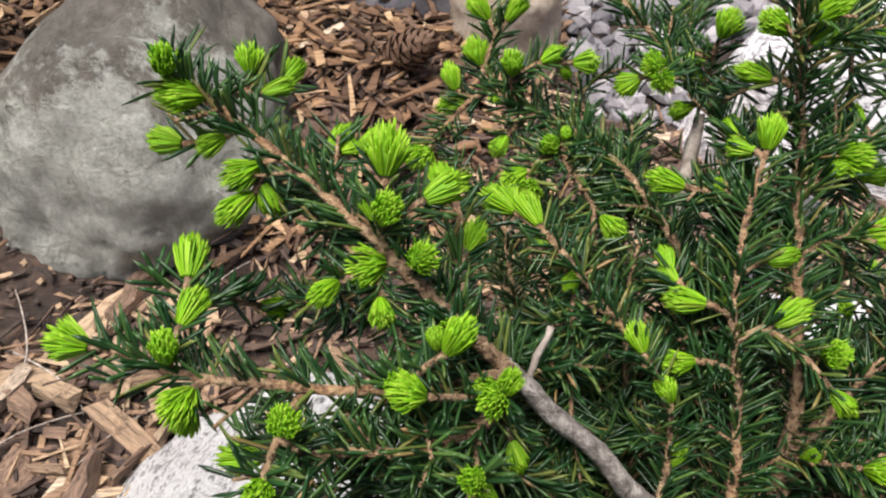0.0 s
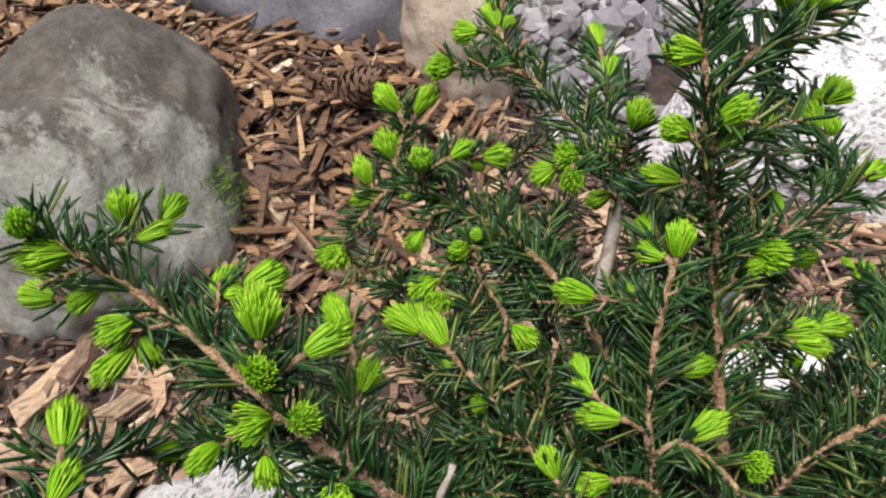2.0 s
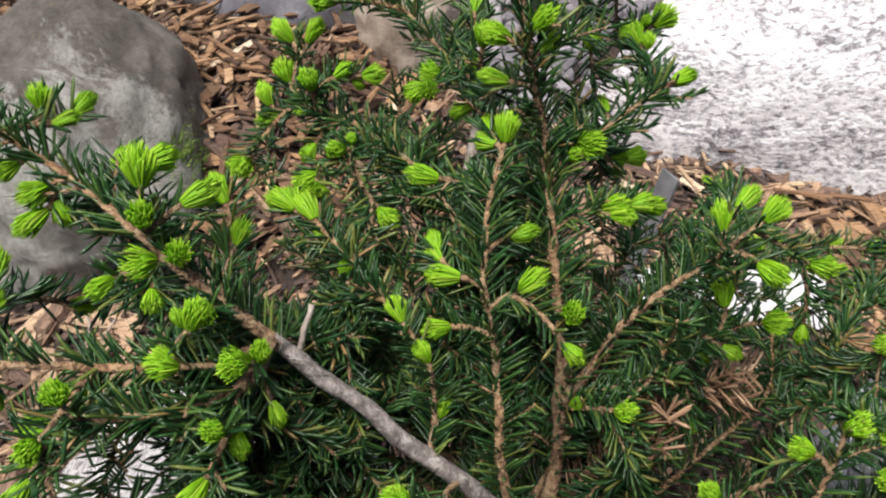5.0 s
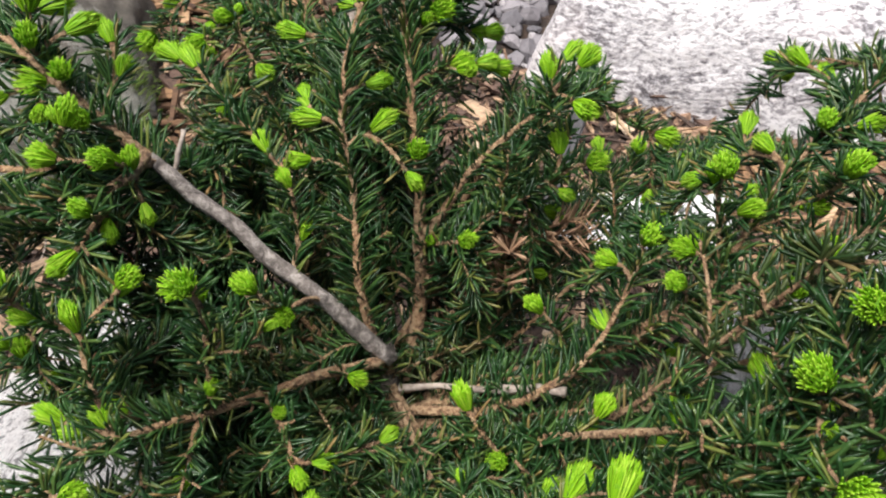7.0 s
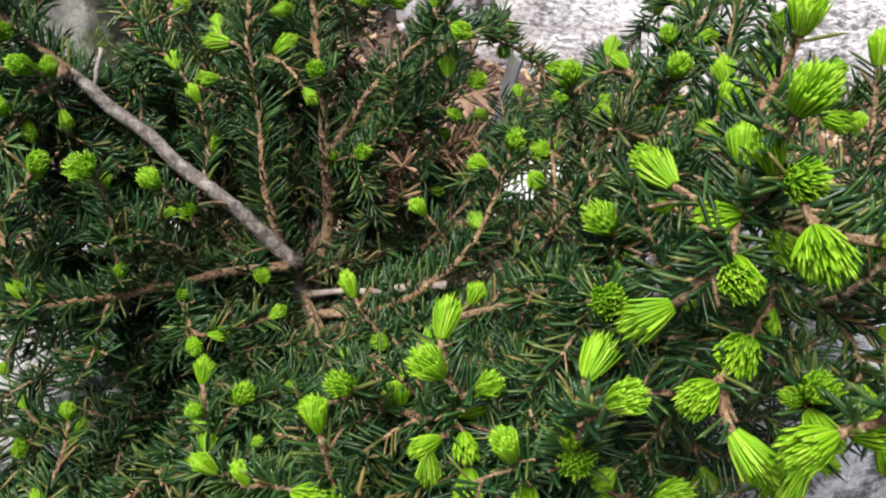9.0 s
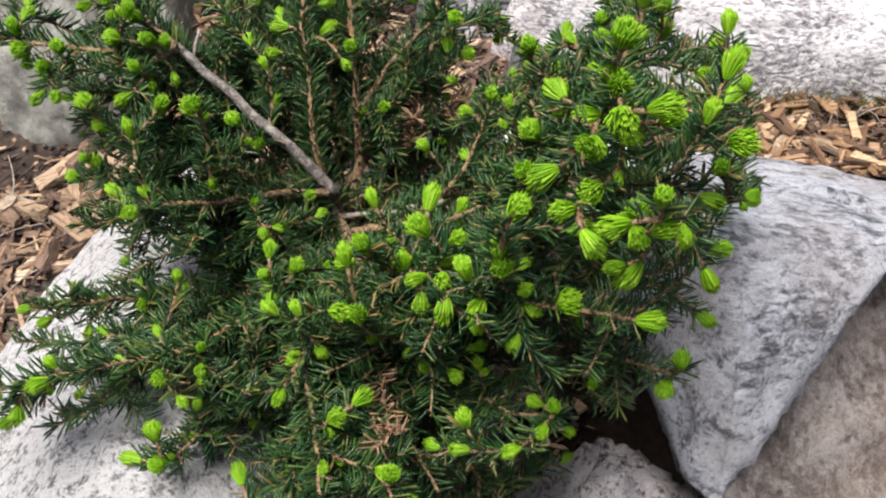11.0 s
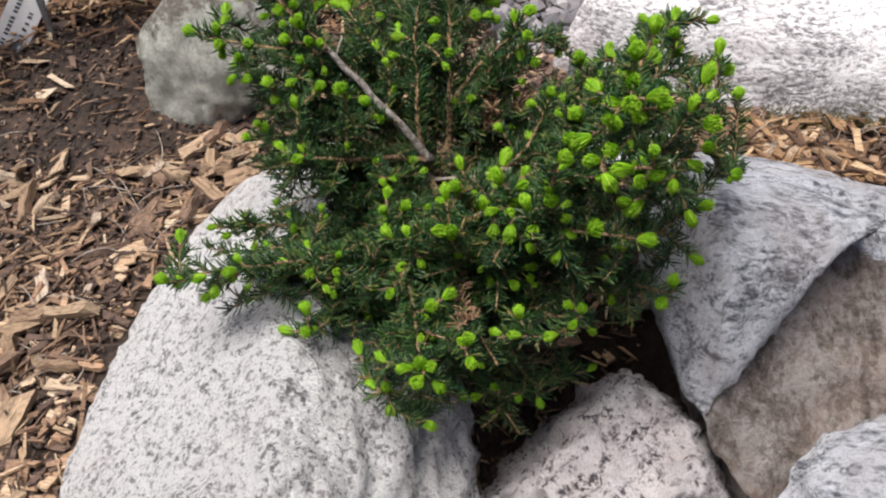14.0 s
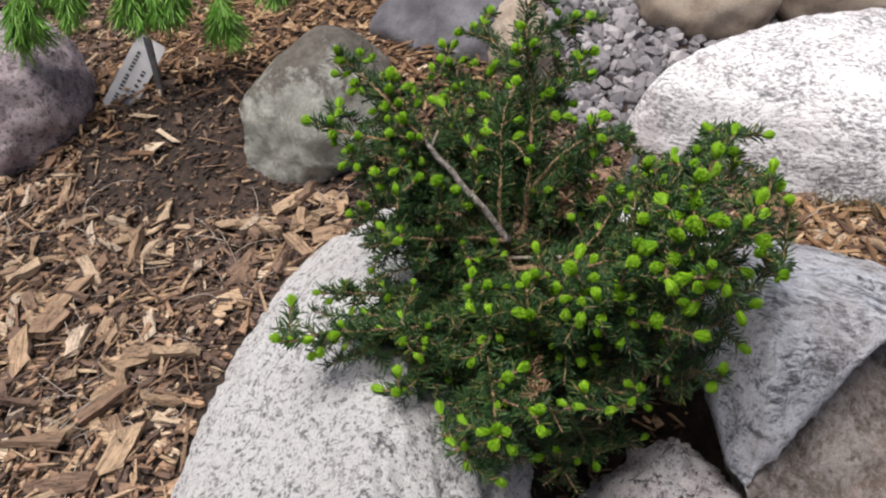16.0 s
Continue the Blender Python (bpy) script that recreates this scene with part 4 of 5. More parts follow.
plan("left_mid", [(0.092, 0.114, 0.19), (0.07, 0.096, 0.208), (0.05, 0.08, 0.216), (0.01, 0.045, 0.242), (-0.01, 0.02, 0.25)], [(0.042, 0.069, 0.287, 1.01), (0.043, 0.078, 0.274, 0.65), (0.022, 0.077, 0.280, 0.81), (0.005, 0.071, 0.274, 0.84), (0.039, 0.071, 0.236, 0.72), (0.084, 0.095, 0.205, 0.72), (0.009, 0.054, 0.246, 0.80), (0.007, 0.069, 0.229, 0.73), (0.099, 0.056, 0.222, 0.67), (0.077, 0.049, 0.222, 0.74), (0.061, 0.067, 0.223, 0.75), (-0.008, 0.068, 0.279, 0.83), (0.069, 0.042, 0.223, 0.75), (-0.001, 0.052, 0.240, 0.89), (0.031, 0.048, 0.218, 0.74), (-0.011, 0.067, 0.293, 0.84), (0.016, 0.014, 0.263, 0.88), (0.024, 0.072, 0.288, 0.84), (-0.028, 0.072, 0.180, 0.70), (-0.007, 0.054, 0.246, 0.80)], thick=0.0026, bare=0.45, more=4)
plan("right_crest", [(0.097, 0.12, 0.15), (0.17, 0.1, 0.2), (0.23, 0.095, 0.25), (0.272, 0.09, 0.282)], [(0.249, 0.091, 0.266, 0.82), (0.242, 0.087, 0.261, 0.97), (0.269, 0.101, 0.290, 0.91), (0.277, 0.081, 0.322, 0.89), (0.313, 0.067, 0.300, 0.84), (0.284, -0.037, 0.324, 0.99), (0.286, 0.139, 0.305, 0.92), (0.277, 0.228, 0.252, 0.81), (0.315, 0.150, 0.294, 0.83), (0.300, 0.070, 0.288, 0.93), (0.312, 0.105, 0.285, 0.84), (0.282, 0.095, 0.300, 0.89)], more=3, wide=1.14)
plan("back_low", [(0.1, 0.13, 0.12), (0.15, 0.2, 0.13), (0.2, 0.26, 0.145), (0.245, 0.285, 0.155)], [(0.236, 0.283, 0.165, 0.84), (0.258, 0.268, 0.165, 0.92), (0.215, 0.300, 0.155, 0.89), (0.190, 0.270, 0.160, 0.85), (0.275, 0.250, 0.165, 0.78), (0.210, 0.235, 0.160, 0.83), (0.255, 0.300, 0.150, 0.85), (0.292, 0.268, 0.172, 0.81), (0.302, 0.243, 0.180, 0.86), (0.280, 0.285, 0.160, 0.80)], more=2)
plan("left_upper", [(0.09, 0.112, 0.14), (0.04, 0.055, 0.165), (-0.01, 0.035, 0.185), (-0.06, 0.018, 0.197)], [(-0.062, 0.019, 0.198, 0.72), (-0.047, 0.008, 0.196, 0.74), (-0.045, 0.040, 0.190, 0.65), (-0.031, 0.015, 0.182, 0.73), (-0.035, 0.043, 0.178, 0.75), (0.001, 0.021, 0.194, 0.65), (-0.012, 0.050, 0.183, 0.71)], more=5)
plan("left_back", [(0.09, 0.113, 0.15), (0.05, 0.1, 0.19), (0, 0.088, 0.22), (-0.045, 0.09, 0.231)], [(0.004, 0.105, 0.201, 0.66), (-0.020, 0.082, 0.229, 0.74), (-0.030, 0.088, 0.241, 0.88), (-0.034, 0.086, 0.247, 0.66), (-0.047, 0.089, 0.232, 0.67)], more=5)
plan("front_skirt", [(0.093, 0.105, 0.12), (0.065, 0.03, 0.145), (0.045, -0.02, 0.155), (0.03, -0.06, 0.168)], [(0.041, -0.032, 0.148, 0.69), (0.058, -0.023, 0.146, 0.67), (0.007, -0.057, 0.163, 0.89), (0.026, -0.067, 0.173, 0.83), (0.027, -0.059, 0.189, 0.79), (0.034, -0.044, 0.161, 0.65)], more=5, wide=1.14)
plan("right_skirt", [(0.097, 0.108, 0.11), (0.18, 0.05, 0.14), (0.24, 0, 0.165), (0.276, -0.03, 0.182)], [(0.236, 0.009, 0.175, 0.71), (0.272, -0.037, 0.179, 0.85), (0.277, -0.036, 0.197, 0.91), (0.239, -0.016, 0.161, 0.65)], more=5, wide=1.14)
plan("pale_spur", [(0.1, 0.112, 0.16), (0.135, 0.095, 0.18), (0.161, 0.088, 0.205), (0.177, 0.095, 0.219), (0.188, 0.105, 0.24), (0.192, 0.112, 0.25)], [(0.194, 0.111, 0.257, 0.95), (0.179, 0.102, 0.224, 0.89), (0.180, 0.111, 0.248, 0.79)], more=1, bare=0.2, thick=0.0026)
plan("bark_spur", [(0.1, 0.11, 0.15), (0.165, 0.085, 0.188), (0.205, 0.08, 0.2), (0.218, 0.084, 0.218), (0.222, 0.084, 0.229), (0.232, 0.077, 0.258)], [(0.232, 0.075, 0.266, 0.87), (0.199, 0.072, 0.185, 0.72)], more=1, bare=0.2, thick=0.0026)
plan("upright_spur", [(0.1, 0.115, 0.155), (0.17, 0.1, 0.195), (0.211, 0.1, 0.23), (0.219, 0.107, 0.249), (0.219, 0.116, 0.266)], [(0.215, 0.115, 0.281, 0.96), (0.206, 0.106, 0.254, 0.81), (0.228, 0.110, 0.268, 0.81), (0.217, 0.108, 0.287, 0.90)], more=1, bare=0.2, thick=0.0026)
plan("left_spur", [(0.017, 0.136, 0.286), (0.01, 0.119, 0.287), (-0.006, 0.113, 0.284), (-0.03, 0.108, 0.29)], [(0.018, 0.118, 0.275, 0.70), (0.016, 0.125, 0.293, 0.84), (0.009, 0.105, 0.280, 0.69), (0.013, 0.114, 0.302, 0.92), (-0.035, 0.107, 0.305, 0.81), (-0.008, 0.115, 0.303, 0.82), (0.011, 0.119, 0.297, 0.83), (0.007, 0.098, 0.294, 0.85), (-0.046, 0.110, 0.285, 0.84), (0.001, 0.087, 0.282, 0.87)], more=1, bare=0.2, thick=0.0026)
plan("back_spur", [(0.11, 0.15, 0.222), (0.135, 0.165, 0.25), (0.158, 0.169, 0.271), (0.167, 0.165, 0.286)], [(0.176, 0.153, 0.284, 0.96), (0.165, 0.176, 0.288, 0.86), (0.179, 0.168, 0.297, 0.93), (0.174, 0.180, 0.292, 0.82)], more=1, bare=0.2, thick=0.0026)
plan("grey_spur", [(0.108, 0.143, 0.2), (0.125, 0.162, 0.222), (0.141, 0.176, 0.24), (0.157, 0.163, 0.238), (0.173, 0.158, 0.252)], [(0.170, 0.169, 0.257, 0.86), (0.182, 0.152, 0.260, 0.85), (0.171, 0.155, 0.241, 0.68), (0.166, 0.168, 0.221, 0.72)], more=1, bare=0.2, thick=0.0026)
plan("right_front_side", [(0.1, 0.118, 0.134), (0.147, 0.078, 0.184), (0.209, 0.033, 0.258), (0.236, 0.032, 0.308)], [(0.193, 0.049, 0.240, 0.83), (0.220, 0.054, 0.247, 0.92), (0.211, 0.015, 0.298, 0.91), (0.176, 0.072, 0.210, 0.82), (0.208, 0.043, 0.233, 0.79), (0.219, 0.022, 0.279, 0.80), (0.227, 0.040, 0.246, 0.85), (0.170, 0.070, 0.199, 0.68), (0.206, -0.019, 0.301, 1.02), (0.247, 0.031, 0.327, 0.92), (0.223, 0.025, 0.311, 0.93), (0.209, 0.001, 0.282, 0.79)], more=3, wide=1.14)
plan("front_side", [(0.098, 0.113, 0.124), (0.122, 0.059, 0.167), (0.155, -0.003, 0.233), (0.169, -0.01, 0.255)], [(0.162, 0.006, 0.271, 0.98), (0.158, -0.006, 0.264, 0.94), (0.153, 0.044, 0.202, 0.67), (0.169, -0.006, 0.241, 0.84), (0.132, -0.005, 0.253, 0.85), (0.175, -0.013, 0.262, 0.83), (0.147, 0.017, 0.222, 0.85), (0.139, 0.016, 0.216, 0.77), (0.120, -0.000, 0.238, 0.72), (0.131, 0.004, 0.242, 0.79), (0.157, 0.028, 0.233, 0.85), (0.156, -0.018, 0.227, 0.83), (0.181, -0.030, 0.223, 0.71), (0.169, -0.024, 0.247, 0.85), (0.169, -0.031, 0.236, 0.99), (0.156, -0.023, 0.248, 0.78)], more=3, wide=1.14)
plan("front_left_side", [(0.096, 0.113, 0.124), (0.09, 0.061, 0.152), (0.086, 0.001, 0.199), (0.109, -0.023, 0.229)], [(0.103, 0.033, 0.206, 0.66), (0.073, 0.032, 0.220, 0.74), (0.068, -0.032, 0.182, 0.64), (0.082, -0.037, 0.184, 0.72), (0.071, 0.005, 0.199, 0.67), (0.077, -0.002, 0.208, 0.74), (0.089, -0.020, 0.192, 0.75), (0.074, 0.013, 0.202, 0.67), (0.071, 0.025, 0.206, 0.66), (0.094, -0.011, 0.219, 0.69), (0.103, -0.021, 0.198, 0.71), (0.085, 0.028, 0.207, 0.74), (0.119, -0.033, 0.239, 0.98), (0.106, -0.011, 0.195, 0.70), (0.074, 0.016, 0.217, 0.70), (0.088, 0.025, 0.213, 0.75)], more=5, wide=1.14)
plan("droop", [(0.097, 0.1, 0.08), (0.15, 0.03, 0.09), (0.18, -0.02, 0.075), (0.218, -0.006, 0.066)], [(0.188, -0.034, 0.062, 0.65), (0.140, -0.051, 0.087, 0.71), (0.154, -0.045, 0.092, 0.65), (0.172, -0.044, 0.078, 0.67), (0.230, -0.000, 0.063, 0.70), (0.154, -0.047, 0.062, 0.71)], more=6, wide=1.14)

for name, points, tips, habit in PLANS:
    limb(name, points, tips, **habit)

for run in ([(Vector(p) - BASE, rr) for p, rr in (((0.0215, 0.139, 0.272), 0.0013), ((0.024, 0.1425, 0.277), 0.0010), ((0.0252, 0.1445, 0.281), 0.0012), ((0.0278, 0.1465, 0.286), 0.0008), ((0.0285, 0.148, 0.2885), 0.0010))],
             [(Vector(p) - BASE, rr) for p, rr in (((0.098, 0.116, 0.17), 0.0018), ((0.116, 0.114, 0.173), 0.0013), ((0.126, 0.108, 0.178), 0.0018), ((0.135, 0.1045, 0.181), 0.0014), ((0.143, 0.098, 0.189), 0.0021), ((0.149, 0.0965, 0.191), 0.0015), ((0.155, 0.0925, 0.195), 0.0024), ((0.160, 0.0865, 0.202), 0.0017), ((0.164, 0.085, 0.203), 0.0020))],
             [(Vector(p) - BASE, rr) for p, rr in (((0.079, 0.19, 0.225), 0.0026), ((0.0816, 0.225, 0.268), 0.0026), ((0.086, 0.236, 0.282), 0.0024), ((0.0884, 0.2423, 0.2904), 0.0016))]):
    v, f = tube([run], 7)
    part("dead_twig", mesh("dead_twig", v, f, M_DEAD), spruce, "bleached dead broken twig")

# inner limbs that fill the crown below the outer shoots
fill = random.Random(77)
OUTER = list(ALL_TIPS)
for i in range(84):
    tip = OUTER[fill.randrange(len(OUTER))]
    end = Vector((0.096, 0.115, 0.13)).lerp(tip, fill.uniform(0.55, 0.86)) + Vector((fill.gauss(0, 0.015), fill.gauss(0, 0.015), -0.018 - 0.02 * fill.random()))
    start = Vector((0.095, 0.118, fill.uniform(0.07, 0.17)))
    mid = start.lerp(end, 0.5) + Vector((fill.gauss(0, 0.01), fill.gauss(0, 0.01), -0.008))
    end.z, mid.z = max(end.z, 0.06), max(mid.z, 0.06)
    if not (clear(mid) and clear(end)) or mid.x > 0.3:
        continue
    ends = []
    for _ in range(9):
        e = mid.lerp(end, fill.uniform(0.2, 1.15)) + Vector((fill.gauss(0, 0.022), fill.gauss(0, 0.022), fill.gauss(0.004, 0.012)))
        if clear(e):
            ends.append(e)
    inner_limb("inner%d" % i, (start, mid, end), ends)

inner_limb("right_heart", ((0.1, 0.115, 0.14), (0.18, 0.09, 0.19), (0.262, 0.085, 0.228)), [Vector((0.262, 0.07, 0.238)), Vector((0.25, 0.08, 0.236)), Vector((0.275, 0.085, 0.236)), Vector((0.262, 0.098, 0.23)), Vector((0.255, 0.06, 0.24)), Vector((0.272, 0.068, 0.242)), Vector((0.245, 0.095, 0.23))])
inner_limb("right_fill", ((0.1, 0.12, 0.14), (0.2, 0.14, 0.18), (0.275, 0.15, 0.2)), [Vector((0.26, 0.13, 0.215)), Vector((0.27, 0.115, 0.222)), Vector((0.28, 0.14, 0.205)), Vector((0.285, 0.17, 0.19)), Vector((0.265, 0.16, 0.2)), Vector((0.25, 0.18, 0.19)), Vector((0.29, 0.155, 0.195))])
inner_limb("left_fill", ((0.092, 0.116, 0.15), (0.04, 0.1, 0.18), (-0.01, 0.1, 0.205)), [Vector((-0.02, 0.09, 0.205)), Vector((0.0, 0.085, 0.2)), Vector((-0.025, 0.11, 0.21)), Vector((0.005, 0.115, 0.205)), Vector((-0.01, 0.07, 0.205)), Vector((0.015, 0.07, 0.2)), Vector((-0.035, 0.095, 0.212)), Vector((0.02, 0.1, 0.2))])
inner_limb("withered", ((0.1, 0.13, 0.15), (0.125, 0.148, 0.185), (0.152, 0.158, 0.212)), [Vector((0.158 + 0.024 * math.cos(2.1 * i), 0.155 + 0.022 * math.sin(2.1 * i), 0.217 + 0.012 * math.cos(1.3 * i))) for i in range(9)], True)
inner_limb("withered_low", ((0.1, 0.1, 0.13), (0.12, 0.03, 0.16), (0.138, -0.06, 0.183)), [Vector((0.131, -0.071, 0.186)), Vector((0.145, -0.062, 0.186))], True)


# ---- mulch ----
rng = random.Random(11)


def chip(r, segs=4):
    """A splinter of wood about 1 long on x, blocky, with torn and slanting ends."""
    verts, faces = [], []
    lean, skew = r.uniform(-0.25, 0.25), r.uniform(-0.16, 0.16)
    taper = r.choice((1.0, 1.0, 0.75, 0.45))
    bow = r.uniform(-0.03, 0.03)
    for i in range(segs + 1):
        u = i / segs
        w = r.uniform(0.82, 1.1) * (1 + (taper - 1) * u)
        h = r.uniform(0.7, 1.25)
        for y, z in ((-1, -1), (1, -1), (1, 1), (-1, 1)):
            ragged = 0.13 if i in (0, segs) else 0.04
            verts.append((u - 0.5 + skew * y * (1 if i == 0 else 0.6) + r.uniform(-ragged, ragged), 0.5 * y * w * r.uniform(0.78, 1.12) + lean * (u - 0.5), 0.5 * z * h * r.uniform(0.45, 1.3) + bow * 8 * (u - 0.5) ** 2))
    for i in range(segs):
        for k in range(4):
            a, b = i * 4 + k, i * 4 + (k + 1) % 4
            faces.append((a, b, b + 4, a + 4))
    faces += [(3, 2, 1, 0), tuple(segs * 4 + k for k in range(4))]
    return verts, faces


KINDS = [chip(random.Random(40 + i), 3) for i in range(14)]
CHIP_MESHES = [mesh("wood_chip", *chip(random.Random(140 + i)), M_CHIP, False) for i in range(14)]


def lay(x, y, length, width, thick, turn, tilt=12, lift=0.0):
    z = height(x, y) + lift + thick * 0.4
    return pose(x, y, z, rng.gauss(0, tilt), rng.gauss(0, tilt * 0.7), turn) @ Matrix.Diagonal((length, width, thick, 1))


def lay_piece(x, y, length, width, thick, turn, tilt=10, lift=0.004):
    ob = part("wood_chip", CHIP_MESHES[rng.randrange(14)], ground)
    ob.matrix_basis = lay(x, y, length, width, thick, turn, tilt, lift)


def bare_soil(x, y):
    return math.hypot((x + 0.42) / 0.17, (y - 0.48) / 0.15) < 1 + 0.3 * noise.noise((x * 16, y * 16, 1))


count = 0
while count < 225:
    x, y = rng.uniform(-0.78, -0.14), rng.uniform(-0.28, 0.5)
    if in_rock(x, y, 0.97) or bare_soil(x, y) and rng.random() < 0.85:
        continue
    length = rng.choice((0.016, 0.02, 0.024, 0.03, 0.035, 0.045, 0.06))
    lay_piece(x, y, length, length * rng.choice((0.18, 0.26, 0.36, 0.5)), rng.uniform(0.005, 0.011), rng.uniform(0, 360), 15, rng.uniform(0.002, 0.010))
    count += 1

count = 0
while count < 54:
    x, y = rng.uniform(-0.66, -0.17), rng.uniform(-0.24, 0.40)
    if in_rock(x, y, 1.02) or bare_soil(x, y):
        continue
    length = rng.uniform(0.028, 0.058)
    lay_piece(x, y, length, length * rng.choice((0.22, 0.3, 0.4, 0.52)), rng.uniform(0.008, 0.016), rng.uniform(0, 360), 9, rng.uniform(0.006, 0.012))
    count += 1

for x, y, length, width, thick, turn in ((-0.095, 0.50, 0.05, 0.013, 0.010, -50), (-0.07, 0.468, 0.055, 0.009, 0.010, -60), (-0.055, 0.452, 0.06, 0.008, 0.009, -52), (-0.042, 0.425, 0.05, 0.011, 0.008, -44), (-0.083, 0.455, 0.04, 0.007, 0.005, 62), (-0.06, 0.484, 0.04, 0.006, 0.005, -14),
                                         (-0.12, 0.312, 0.05, 0.022, 0.006, 20), (-0.16, 0.332, 0.06, 0.026, 0.008, 35), (0.487, 0.43, 0.075, 0.013, 0.012, 40), (0.50, 0.425, 0.06, 0.01, 0.01, 52), (0.475, 0.44, 0.05, 0.012, 0.009, 31), (0.55, 0.40, 0.07, 0.012, 0.012, -30), (0.545, 0.415, 0.06, 0.009, 0.01, -38), (0.43, 0.44, 0.06, 0.012, 0.01, -10)):
    lay_piece(x, y, length, width, thick, turn, 8, 0.006)


def joined(n_pieces, kinds, material, area, sizes, name, label, keep=lambda x, y: True, name_bare=False, top=0.008):
    verts, faces = [], []
    made = 0
    while made < n_pieces:
        x, y = rng.uniform(*area[0]), rng.uniform(*area[1])
        if in_rock(x, y, 0.92) or not keep(x, y) or math.hypot((x + 0.1) / 1.1, (y - 0.4) / 0.95) > rng.uniform(0.7, 1.12):
            continue
        if name_bare and bare_soil(x, y) and rng.random() < 0.93:
            continue
        made += 1
        m = lay(x, y, *sizes(), rng.uniform(0, 360), 17, rng.uniform(-0.003, top))
        kv, kf = kinds[rng.randrange(len(kinds))]
        o = len(verts)
        verts += [m @ Vector(p) for p in kv]
        faces += [tuple(o + i for i in q) for q in kf]
    ob = new(name, mesh(name, verts, faces, material, False))
    return tagged(ob, label, "mulch", kind="stuff")


def gravelly(x, y):
    return y > 0.78 and x > 0.06 and x < 0.9 or y > 0.6 and 0.12 < x < 0.5


def chip_size():
    length = rng.choice((0.006, 0.008, 0.010, 0.012, 0.015, 0.02, 0.026, 0.034, 0.045))
    return length, length * rng.choice((0.13, 0.18, 0.25, 0.35, 0.5)), rng.uniform(0.002, 0.005)


joined(9000, KINDS, M_CHIPS, ((-1.3, 1.1), (-0.6, 1.5)),
       chip_size,
       "mulch", "orange and brown shredded wood chip mulch", lambda x, y: not gravelly(x, y), True)
SHREDS = [chip(random.Random(80 + i), 2) for i in range(8)]
joined(15000, SHREDS, M_SHRED, ((-1.1, 0.9), (-0.5, 1.2)),
       lambda: (rng.choice((0.006, 0.009, 0.013, 0.02, 0.035, 0.05)), rng.uniform(0.0012, 0.0045), rng.uniform(0.001, 0.0022)),
       "mulch", "fine dark bark shreds between the chips", lambda x, y: not gravelly(x, y), True, 0.013)

joined(3600, SHREDS, M_FLUFF, ((-0.65, 0.08), (0.42, 1.15)),
       lambda: (rng.choice((0.010, 0.014, 0.02, 0.028, 0.04)), rng.uniform(0.003, 0.009), rng.uniform(0.0014, 0.003)),
       "mulch", "loose orange shredded bark behind the olive boulder", lambda x, y: not gravelly(x, y), True, 0.02)
joined(700, SHREDS, M_FLUFF, ((0.36, 0.8), (0.32, 0.50)),
       lambda: (rng.choice((0.014, 0.02, 0.028, 0.04)), rng.uniform(0.004, 0.012), rng.uniform(0.002, 0.004)),
       "mulch", "loose orange wood shreds before the pale boulder", lambda x, y: not gravelly(x, y), True, 0.02)

joined(750, KINDS, M_FRESH, ((-0.85, -0.15), (-0.35, 0.22)),
       lambda: (rng.choice((0.010, 0.014, 0.02, 0.026)), rng.uniform(0.004, 0.009), rng.uniform(0.003, 0.006)),
       "mulch", "fresh pale wood chips scattered over the bark mulch", lambda x, y: rng.random() < smoothstep(0.24, 0.02, y), True, 0.012)

CRUMBS = [chip(random.Random(180 + i), 1) for i in range(10)]
joined(19000, CRUMBS, M_CRUMB, ((-1.0, 0.8), (-0.45, 1.1)),
       lambda: (rng.choice((0.003, 0.004, 0.006, 0.008, 0.012)), rng.uniform(0.002, 0.005), rng.uniform(0.0015, 0.0035)),
       "mulch", "dark crumbled bark and soil debris", lambda x, y: not gravelly(x, y), False, 0.009)

# ---- gravel ----
verts, faces = [], []
bm = bmesh.new()
bmesh.ops.create_icosphere(bm, subdivisions=1, radius=1)
ball, ball_faces = [v.co.copy() for v in bm.verts], [tuple(v.index for v in q.verts) for q in bm.faces]
bm.free()
made = 0
while made < 2600:
    x, y = rng.uniform(0.05, 1.0), rng.uniform(0.6, 1.6)
    if in_rock(x, y, 0.9) or not gravelly(x, y) or math.hypot((x - 0.45) / 0.6, (y - 0.95) / 0.65) > rng.uniform(0.75, 1.1):
        continue
    made += 1
    s = rng.choice((0.006, 0.008, 0.010, 0.013, 0.018))
    m = pose(x, y, height(x, y) + s * 0.4, rng.uniform(0, 360), rng.uniform(0, 40), rng.uniform(0, 360))
    o = len(verts)
    k = Vector((rng.uniform(0.8, 1.3), rng.uniform(0.7, 1.1), rng.uniform(0.45, 0.8))) * s
    verts += [m @ Vector((p.x * k.x, p.y * k.y, p.z * k.z)) * 1 + Vector((rng.uniform(-1, 1), rng.uniform(-1, 1), rng.uniform(-1, 1))) * s * 0.12 for p in ball]
    faces += [tuple(o + i for i in q) for q in ball_faces]
tagged(new("gravel", mesh("gravel", verts, faces, M_GRAVEL, False)), "loose grey crushed stone gravel path", "gravel", kind="stuff")


